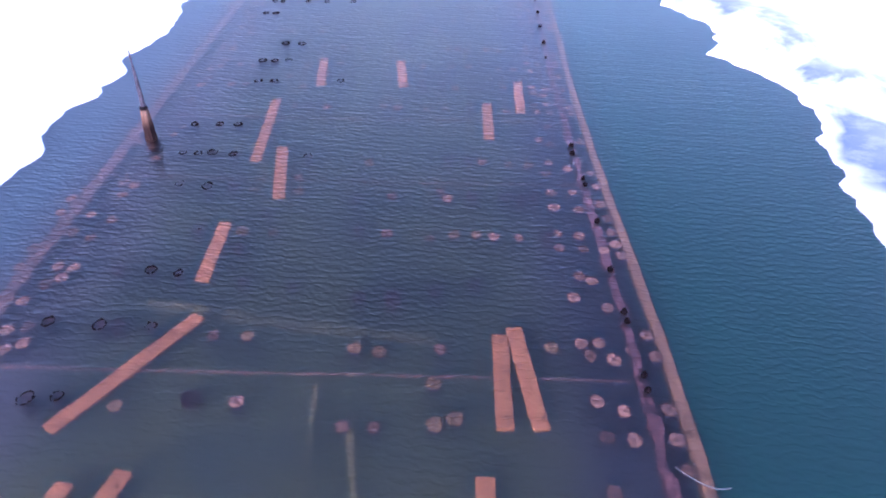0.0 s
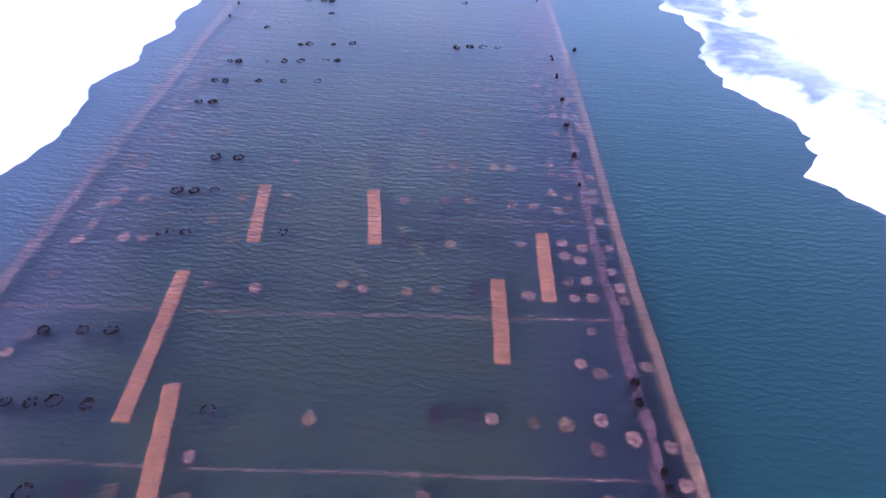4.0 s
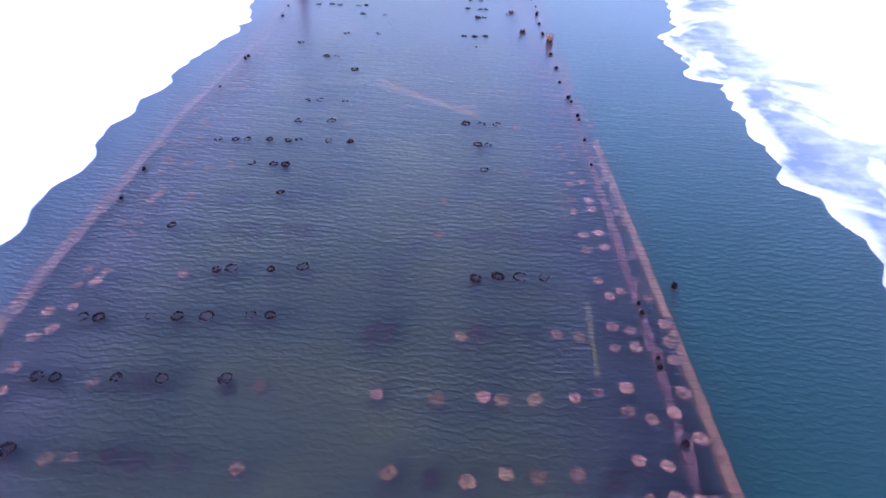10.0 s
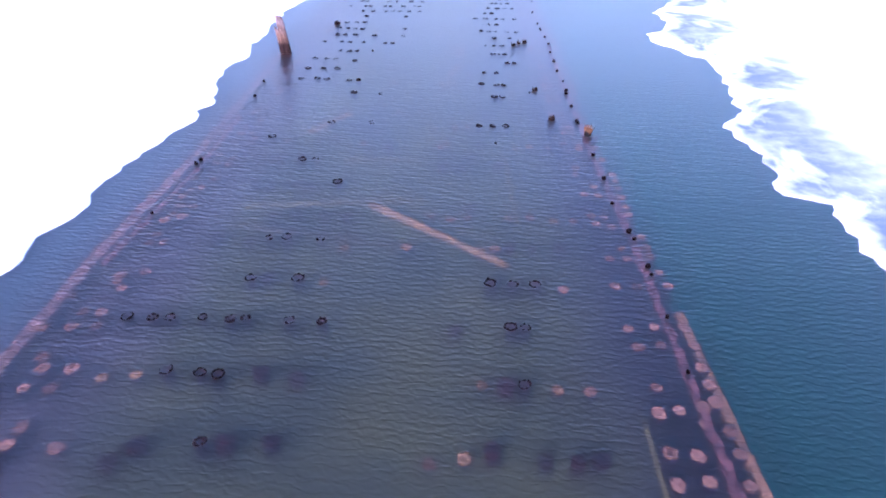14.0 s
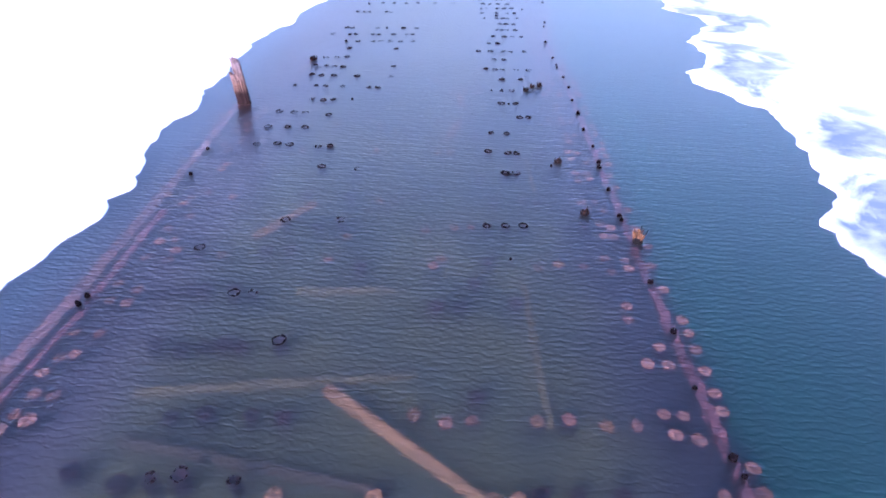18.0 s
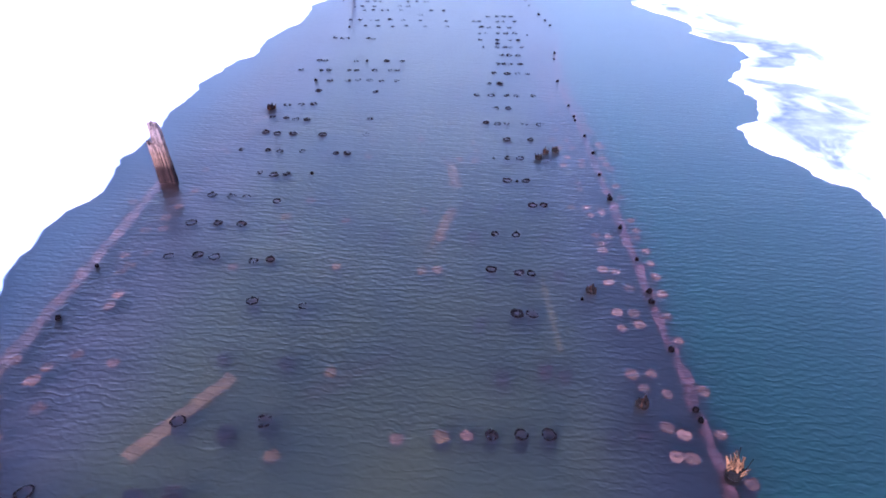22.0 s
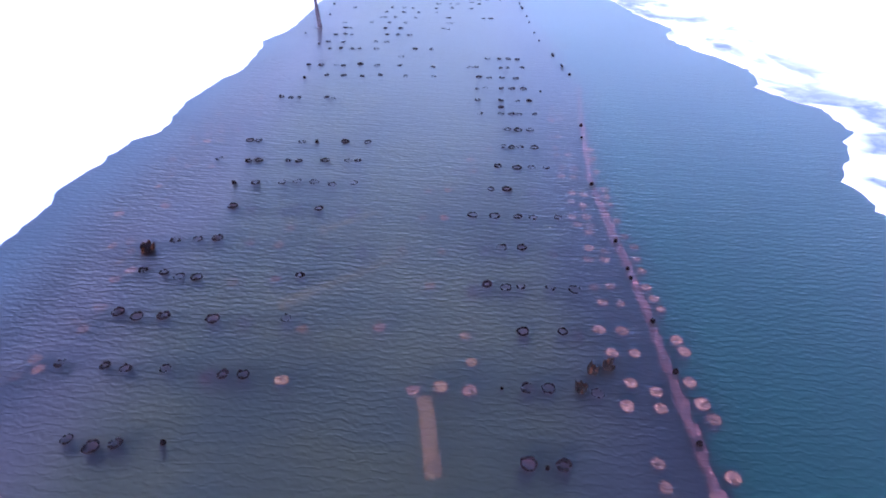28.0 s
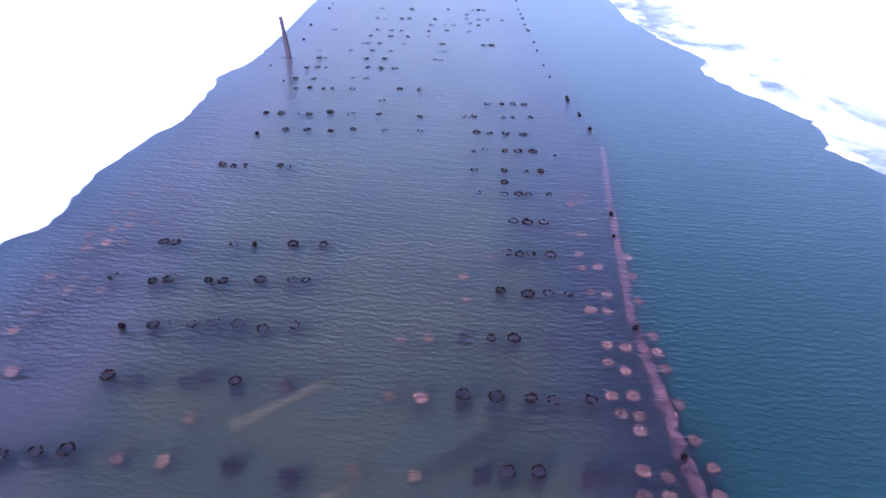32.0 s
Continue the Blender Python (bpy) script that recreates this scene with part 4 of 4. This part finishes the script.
shore_edge_piles([(-9.23, 48.30), (-8.45, 48.33), (-9.14, 48.90), (-8.04, 49.15), (-8.31, 52.91), (-8.78, 53.90)])
shore_edge_piles([(-8.35, 54.02), (-8.54, 54.64), (-8.47, 55.36), (-8.64, 57.88)])
shore_edge_piles([(-8.04, 60.41), (-8.35, 60.63), (-8.07, 61.15), (-8.19, 62.14), (-8.07, 62.62), (-8.48, 62.97), (-8.40, 63.38), (-8.97, 63.58), (-8.56, 65.86)])
shore_edge_piles([(-9.23, 67.01), (-9.09, 67.58), (-8.92, 68.52), (-8.14, 68.56), (-9.57, 68.95), (-8.83, 68.98), (-8.97, 70.49), (-8.53, 70.51), (-9.63, 70.89), (-9.17, 71.20), (-8.79, 71.37), (-8.16, 71.55)])
shore_edge_piles([(-8.99, 72.14), (-8.51, 72.16), (-9.59, 72.21), (-7.95, 73.22), (-9.53, 73.32), (-8.60, 73.55), (-8.41, 75.38)])
shore_edge_piles([(-8.36, 78.06)])
shore_edge_piles([(-8.06, 10.81), (-8.82, 10.88), (-8.87, 11.48), (-8.78, 12.01), (-7.93, 14.02), (-8.45, 14.36), (-7.46, 15.18), (-7.84, 16.91), (-7.82, 17.91), (-7.81, 18.55), (-8.89, 20.75), (-8.90, 22.31), (-8.00, 22.49), (-7.51, 22.73)])
shore_edge_piles([(-7.99, 23.17), (-7.58, 23.26), (-8.98, 23.36), (-9.05, 24.03), (-7.96, 24.32), (-7.88, 24.85), (-8.31, 24.91), (-9.15, 25.76), (-8.28, 26.12), (-9.09, 26.69), (-9.14, 27.18), (-5.96, 29.26), (-9.26, 29.41), (-8.18, 29.44)])
shore_edge_piles([(-9.13, 29.91), (-9.22, 30.79), (-8.24, 31.24), (-7.87, 31.26), (-9.07, 31.31), (-9.06, 31.81), (-9.03, 32.36), (-7.94, 32.69), (-7.13, 32.72), (-8.58, 34.79), (-9.21, 34.82), (-8.03, 35.78), (-9.32, 36.10), (-8.59, 36.25)])
shore_edge_piles([(-8.36, 37.30), (-8.35, 40.48), (-8.55, 42.72), (-8.27, 43.74), (-7.93, 44.28), (-8.42, 44.40), (-7.70, 45.92), (-8.40, 48.72), (-7.23, 48.95), (-8.16, 50.67), (-8.15, 51.07), (-8.52, 51.97), (-8.49, 52.33), (-8.84, 52.78)])
shore_edge_piles([(-9.43, 54.17), (-9.65, 54.67), (-9.86, 55.48), (-4.74, 55.78), (-8.36, 56.32), (-8.65, 59.00), (-8.32, 59.22), (-8.55, 59.47), (-8.65, 63.88), (-8.28, 63.95), (-9.59, 65.22), (-9.36, 70.23)])
broken_stubs([(3.92, 6.05), (3.93, 6.38), (3.90, 7.66), (3.88, 7.90), (3.85, 9.14), (3.86, 10.82)])
broken_stubs([(3.82, 12.34), (3.81, 12.62), (3.71, 13.84), (3.73, 14.27)])
broken_stubs([(3.68, 20.38), (3.75, 21.77), (3.77, 23.48)])
broken_stubs([(3.84, 25.12), (3.87, 26.78), (3.90, 27.02), (3.90, 28.28), (3.89, 28.57), (4.79, 29.15)])
broken_stubs([(-8.72, 32.23), (-8.82, 33.81), (3.96, 34.72)])
broken_stubs([(4.03, 36.36), (4.09, 37.93), (4.10, 38.26), (4.06, 39.52), (4.01, 39.85), (-8.81, 40.28), (3.89, 41.43)])
broken_stubs([(3.96, 43.00), (-8.82, 43.47), (-8.78, 43.76), (3.93, 44.77), (0.76, 45.63), (3.90, 47.67), (3.89, 47.91)])
broken_stubs([(3.92, 49.49), (-8.92, 50.05), (3.94, 51.07), (2.41, 51.12), (3.99, 51.45), (-9.11, 52.03), (4.04, 52.79)])
broken_stubs([(3.96, 54.35), (4.03, 56.00), (4.06, 56.26), (1.40, 57.08), (-5.04, 57.39), (4.05, 57.64), (0.76, 58.82), (4.15, 59.35)])
broken_stubs([(4.13, 60.89), (4.04, 62.49), (4.06, 62.88), (4.04, 64.14)])
broken_stubs([(-6.92, 67.09), (4.02, 67.45), (-5.05, 70.38), (4.36, 71.20)])
broken_stubs([(4.54, 72.39), (3.46, 76.39), (-7.12, 77.81)])
broken_stubs([(5.10, 78.88), (4.94, 80.24), (4.95, 80.56), (4.77, 82.09), (4.76, 82.45), (-7.70, 83.98)])
broken_stubs([(4.39, 85.29), (-8.92, 86.31), (4.31, 87.13), (4.26, 89.84)])
broken_stubs([(-8.43, 91.37), (4.29, 91.61), (4.23, 94.24), (4.17, 94.66), (-8.77, 94.90), (4.17, 95.84)])
broken_stubs([(4.18, 97.57), (4.15, 98.92), (-8.57, 99.72), (4.11, 100.34), (-8.62, 101.24)])
broken_stubs([(4.22, 103.28)])
tall_stubs([(2.97, 48.01), (2.66, 51.43)])
tall_stubs([(2.24, 58.86), (2.55, 59.35), (2.88, 59.46)])


def splinter_cluster(x, y):
    base = new("splintered_stump", splinter_mesh(41, BLACK, 0.25, 0.14))
    base.location = (x, y, 0)
    for i in range(4):
        part("splinter", splinter_mesh(50 + i, ORANGE, 0.26, 0.045), base, at=pose(0.13 * math.cos(1.5 * i), 0.13 * math.sin(1.5 * i), -0.03, 12 * math.sin(i), 14 * math.cos(i), 40 * i))
    tagged(base, "black jagged splintered pile stump standing above water", "pile stub")


splinter_cluster(-7.95, 63.35)


# ---- timbers: edge beams, loose planks, logs, tie rods ----
def timber_mesh(name, length, width, height, seed, material, worn=0.012):
    """A squared timber along +y from the origin, its faces waned and worn."""
    k = max(4, int(length / (0.18 if worn < 0.02 else 0.09)))
    section = [(-0.5, -0.5), (0.5, -0.5), (0.5, 0.36), (0.38, 0.5), (-0.38, 0.5), (-0.5, 0.36)]
    verts, faces = [], []
    for j in range(k + 1):
        y = length * j / k
        sway = 0.02 * noise.noise((y * 0.5, seed, 1.0))
        for u, v in section:
            g = worn * noise.noise((u * 3 + y * 2.5, v * 3 + seed, y)) * 2
            verts.append((u * width + sway + g * (1 if u > 0 else -1), y + (0.03 * noise.noise((u * 4, v * 4, seed + y)) if j in (0, k) else 0), v * height + g))
    m = len(section)
    for j in range(k):
        for i in range(m):
            a, b = j * m + i, j * m + (i + 1) % m
            faces.append((a, b, b + m, a + m))
    faces.append(tuple(range(m)))
    faces.append(tuple(k * m + i for i in range(m - 1, -1, -1)))
    return mesh_from(name, verts, faces, material)


def along(x0, y0, x1, y1, z):
    return Matrix.LocRotScale((x0, y0, z), Euler((0, 0, math.atan2(x0 - x1, y1 - y0))), None), math.hypot(x1 - x0, y1 - y0)


def beam_run(name, line, z, width, height, material, label, worn=0.026, dip=0.0):
    base = new(name)
    base.location = (line[0][0], line[0][1], z)
    tagged(base, label, "beam", kind="")
    for i, ((x0, y0), (x1, y1)) in enumerate(zip(line, line[1:])):
        m, size = along(x0, y0, x1, y1, z - dip * (i / len(line)) ** 3 + dice.uniform(-0.03, 0.03))
        part("timber", timber_mesh("timber", size - 0.03, width * dice.uniform(0.92, 1.06), height, i * 3.1, material, worn), base, at=Matrix.Translation((-line[0][0], -line[0][1], -z)) @ m)
    return base


def bowed(points, step):
    """Breaks a line of corners into lengths of timber."""
    out = [points[0]]
    for (x0, y0), (x1, y1) in zip(points, points[1:]):
        k = max(1, round((y1 - y0) / step))
        out += [(x0 + (x1 - x0) * i / k, y0 + (y1 - y0) * i / k) for i in range(1, k + 1)]
    return out


beam_run("outer_beam", bowed([(4.5, -9.0), (4.5, 7.4), (4.33, 13.7), (4.3, 18.5), (4.42, 23.0), (4.48, 28.0), (4.46, 33.0), (4.45, 36.8)], 4.6), -0.29, 0.21, 0.26, BEAM,
         "long straight sunken cap beam along the open water", 0.012, dip=0.3)
beam_run("inner_wale", bowed([(3.95, -9.0), (3.93, 8.0), (3.82, 12.0), (3.72, 19.0), (3.9, 26.0), (4.0, 34.0), (4.07, 40.0), (3.97, 46.0), (4.07, 53.0), (4.15, 62.0), (4.1, 68.0), (4.6, 72.5), (5.3, 77.5)], 4.2),
         -0.3, 0.17, 0.24, WALE, "algae-darkened sunken wale timber along the pile row", 0.045)
beam_run("shore_beam", bowed([(-8.4, -9.0), (-8.5, 8.0), (-8.72, 16.0), (-8.92, 24.5), (-9.2, 33.0), (-9.4, 38.0), (-9.2, 44.0), (-9.4, 51.0), (-9.66, 57.0)], 4.8),
         -0.34, 0.34, 0.24, SHOREBEAM, "long mottled sunken beam along the ice side")
beam_run("shore_wale", bowed([(-9.0, 38.0), (-8.75, 43.0), (-8.9, 48.0)], 5.0), -0.3, 0.2, 0.2, WALE, "second sunken timber beside the shore beam")


BOLT = lathe("bolt_hole", [[(0.022 * k * math.cos(2 * math.pi * i / SIDES), 0.022 * k * math.sin(2 * math.pi * i / SIDES), z) for i in range(SIDES)]
                           for k, z in ((1.0, -0.02), (1.0, 0.004), (0.7, 0.008))], WET, cap_last=True)


def plank(x0, y0, x1, y1, z=-0.14, rise=0.0, width=0.3):
    m, size = along(x0, y0, x1, y1, z)
    ob = new("sunken_plank", timber_mesh("sunken_plank", size, width, 0.1, x0 * 3 + y0, SILTPLANK if z < -0.4 else PLANK, 0.008))
    ob.matrix_world = m @ pose(0, 0, 0, rise + dice.uniform(-1, 1), dice.uniform(-2, 2), 0)
    for i in range(dice.choice((2, 3, 4))):
        part("bolt_hole", BOLT, ob, "black rusted bolt hole", pose(dice.uniform(-0.08, 0.08), size * (0.12 + 0.24 * i) + dice.uniform(-0.1, 0.1), 0.052))
    tagged(ob, "tan deck plank lying deep in silty water" if z < -0.4 else "orange-brown deck plank lying just under the water", "plank", "loose sunken planks")


for ends in ((-6.01, 5.03, -4.37, 7.59), (-5.0, 2.3, -4.44, 4.36), (-5.65, 2.3, -5.25, 4.15), (-4.67, 8.62, -4.77, 10.59), (1.45, 5.26, 1.45, 7.34), (2.05, 5.28, 1.72, 7.49),
             (1.1, 2.3, 1.08, 4.41), (-4.82, 13.3, -5.08, 16.94), (-3.79, 11.66, -4.25, 14.06), (-1.19, 18.01, -1.46, 20.08), (-3.92, 18.0, -4.2, 20.23),
             (1.48, 14.7, 1.49, 16.9), (2.5, 16.3, 2.55, 18.44), (-5.97, 46.81, -4.75, 48.68, -0.5, 4), (-1.13, 53.47, -0.54, 55.64, -0.6, 4), (-0.44, 57.1, -0.7, 58.85, -0.5)):
    plank(*ends)


def log(x0, y0, x1, y1, z, r, material, label):
    m, size = along(x0, y0, x1, y1, z)
    k = max(3, int(size / 0.4))
    rings = []
    for j in range(k + 1):
        f = j / k
        rr = r * (1.1 - 0.25 * f)
        rings.append([(px, f * size, pz + 0.05 * noise.noise((f * 3, x0, y0))) for px, pz, _ in ring(rr, 0, j * 0.2 + x0)])
    ob = new("sunken_log", lathe("sunken_log", [r_[::-1] for r_ in rings], material, True, True))
    ob.matrix_world = m
    tagged(ob, label, "log", "sunken logs")


PALE_LOG, BLACK_LOG = "long pale log lying on the silty pier bed", "dark waterlogged log deep in silty water"
FRESHLOG = wood_material("tan_log", (0.065, 0.038, 0.02), (0.15, 0.09, 0.044), grain=(6, 0.6, 6), vary=0.1, shine=0.02)
for ends, z, r, dark in (((-5.7, 8.2, 0.3, 7.45), -0.85, 0.18, False), ((-2.96, 41.42, 0.8, 38.46), -0.55, 0.15, None), ((-4.3, 44.5, -1.75, 44.57), -0.6, 0.14, False),
                         ((-6.59, 41.24, -1.27, 41.9), -0.68, 0.15, False), ((-6.31, 40.12, -1.55, 39.27), -0.62, 0.13, True), ((1.05, 45.29, 1.18, 40.65), -0.68, 0.1, False), ((-0.07, 23.07, 0.34, 21.45), -0.7, 0.1, False), ((-1.86, 20.82, -1.66, 22.46), -0.7, 0.1, False), ((1.05, 22.57, 0.81, 20.53), -0.7, 0.1, False),
                         ((1.65, 52.11, 1.77, 49.63), -0.5, 0.08, False), ((-4.17, 61.51, -1.28, 63.91), -0.66, 0.13, False), ((-3.9, 64.78, -2.16, 66.12), -0.66, 0.14, False),
                         ((-0.24, 63.85, 1.27, 64.97), -0.6, 0.12, True), ((-1.91, 17.82, -1.0, 16.9), -0.72, 0.1, False), ((-0.83, 19.15, -0.08, 17.89), -0.7, 0.1, False), ((2.94, 33.86, 2.93, 32.08), -0.62, 0.06, False), ((2.93, 29.11, 2.78, 26.75), -0.62, 0.06, False),
                         ((-3.2, 48.29, -1.45, 49.66), -0.6, 0.12, True), ((-1.2, 5.6, -0.7, 3.2), -0.7, 0.09, False), ((-1.9, 6.6, -1.6, 3.0), -0.75, 0.08, False)):
    log(*ends, z + 0.16, r, FRESHLOG if dark is None else DARKLOG if dark else LOG, BLACK_LOG if dark else PALE_LOG)


def tie_rod(y, x0=-8.5, x1=3.75, z=-0.07, sag=0.02):
    k = 26
    rings = []
    for j in range(k + 1):
        f = j / k
        x, yy = x0 + (x1 - x0) * f, y + 0.06 * noise.noise((f * 3, y, 0))
        zz = z + sag * noise.noise((f * 4, y, 4))
        rings.append([(x, yy + 0.013 * math.cos(a), zz + 0.013 * math.sin(a)) for a in (2 * math.pi * i / SIDES for i in range(SIDES))])
    tagged(new("tie_rod", lathe("tie_rod", rings, RODS, True, True)), "thin rusty tie rod stretched across the sunken pier", "rod", "tie rods across the pier")


for y, z in ((6.4, -0.28), (9.6, -0.95), (12.62, -0.34), (15.9, -0.26), (19.05, -0.3)):
    tie_rod(y, z=z)


# ---- standing posts ----
def post_mesh(name, height, r0, r1, bend, seed, top, flat, material, z0=0.0, sunk=True):
    """A weathered post, fluted by rot, that leans by bend; top is how ragged its head is."""
    k, n = 16, 26
    low = -4 if sunk else 0
    verts, faces = [], []
    for j in range(low, k + 1):
        f = j / k
        r = r0 + (r1 - r0) * max(f, 0) + (0.012 * noise.noise((f * 6, seed, 0)))
        for i in range(n):
            a = 2 * math.pi * i / n
            c, s = math.cos(a), math.sin(a)
            groove = 1 + 0.26 * noise.noise((c * 2.4, s * 2.4, seed + f * 0.4)) + 0.2 * noise.noise((c * 6, s * 6, seed + f * 0.9))
            cut = top * (0.5 + 1.2 * noise.noise((c * 3, s * 3, seed * 5))) if j == k else (0.5 * top * (0.5 + noise.noise((c * 3, s * 3, seed * 5))) if j == k - 1 else 0)
            verts.append((bend[0] * f + r * groove * c, bend[1] * f + r * groove * s * flat, z0 + (f * height - cut if j >= 0 else f * 4.0)))
    rows = k - low
    for j in range(rows):
        for i in range(n):
            a, b = j * n + i, j * n + (i + 1) % n
            faces.append((a, b, b + n, a + n))
    o = rows * n
    verts.append((bend[0], bend[1], z0 + height - 0.9 * top))
    faces += [(o + i, o + (i + 1) % n, len(verts) - 1) for i in range(n)]
    return mesh_from(name, verts, faces, material, False)


def pointed_post(x, y):
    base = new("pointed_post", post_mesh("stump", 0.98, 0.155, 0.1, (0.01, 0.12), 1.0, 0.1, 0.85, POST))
    base.location = (x, y, 0)
    part("spike", post_mesh("spike", 1.62, 0.066, 0.01, (0.01, 0.2), 6.0, 0.15, 0.8, SPIKE, 0.0, False), base, "grey split spike tapering to a point", pose(0.01, 0.11, 0.88))
    collar = lathe("collar", [[(k * q[0], k * q[1], z) for q in ring(0.1, 0, 3)] for k, z in ((0.9, -0.02), (1.12, 0.0), (1.1, 0.05), (0.8, 0.07))], WET, True, True)
    part("collar", collar, base, "dark rotten collar", pose(0.01, 0.11, 0.9))
    tagged(base, "thin pointed wooden post with a pale stump base in water", "post")


def split_post(x, y):
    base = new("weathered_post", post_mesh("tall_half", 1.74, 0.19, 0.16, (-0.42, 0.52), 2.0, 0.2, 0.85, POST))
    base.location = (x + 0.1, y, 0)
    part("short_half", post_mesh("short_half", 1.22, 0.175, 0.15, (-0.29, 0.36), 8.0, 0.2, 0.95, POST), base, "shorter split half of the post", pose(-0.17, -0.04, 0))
    for k, (u, h) in enumerate(((-0.02, 0.9), (0.07, 0.6), (-0.1, 0.45))):
        crack = post_mesh("crack", h, 0.014, 0.008, (-0.24 * h, 0.3 * h), 20.0 + k, 0.05, 0.6, BLACK, 0.0, False)
        part("crack", crack, base, "open dark drying crack", pose(u - 0.12 * 0.5, -0.165 + 0.03 * k + 0.12, 0.35))
    tagged(base, "thick leaning weathered wooden post split in two beside the ice", "post")


def splintered_post(x, y):
    base = new("splintered_post", post_mesh("stub", 0.17, 0.13, 0.12, (0.02, 0.03), 3.0, 0.06, 0.9, STUB))
    base.location = (x, y, 0)
    rng = random.Random(5)
    for i in range(30):
        a = i * 2.4 + rng.uniform(-0.2, 0.2)
        d = 0.035 + 0.085 * (i % 5) / 4
        tilt = 6 + 30 * (i % 5) / 4
        shard = post_mesh("splinter", rng.uniform(0.18, 0.33), rng.uniform(0.018, 0.034), 0.01, (0.0, 0.0), 10.0 + i, 0.04, 0.45, STUB if i % 6 == 0 else SPLINT, 0.0, False)
        part("splinter", shard, base, at=pose(0.02 + d * math.cos(a), 0.03 + d * math.sin(a), 0.07, -tilt * math.sin(a), tilt * math.cos(a) + 8, rng.uniform(0, 180)))
    tagged(base, "short broken post with a splayed orange splintered top", "post")


pointed_post(-7.95, 14.2)
split_post(-9.33, 56.72)
splintered_post(4.06, 46.55)
far_post = new("leaning_post", post_mesh("leaning_post", 2.05, 0.115, 0.085, (-0.17, 0.0), 4.0, 0.15, 0.9, SPIKE))
far_post.location = (-8.37, 87.75, 0)
tagged(far_post, "tall slim grey-brown wooden post standing in the water", "post")


# ---- a loop of pale wire caught on the outer beam ----
def wire_loop():
    rings = []
    for j in range(19):
        f = j / 18
        x, y = 4.0 + 0.75 * f, 4.62 - 0.2 * f - 0.22 * math.sin(f * 2.6)
        z = 0.01 + 0.05 * math.sin(f * math.pi)
        rings.append([(x, y + 0.007 * math.cos(a), z + 0.007 * math.sin(a)) for a in (2 * math.pi * i / SIDES for i in range(SIDES))])
    tagged(new("wire", lathe("wire", rings, WIRE, True, True)), "thin pale wire bent over the sunken beam", "wire")


wire_loop()
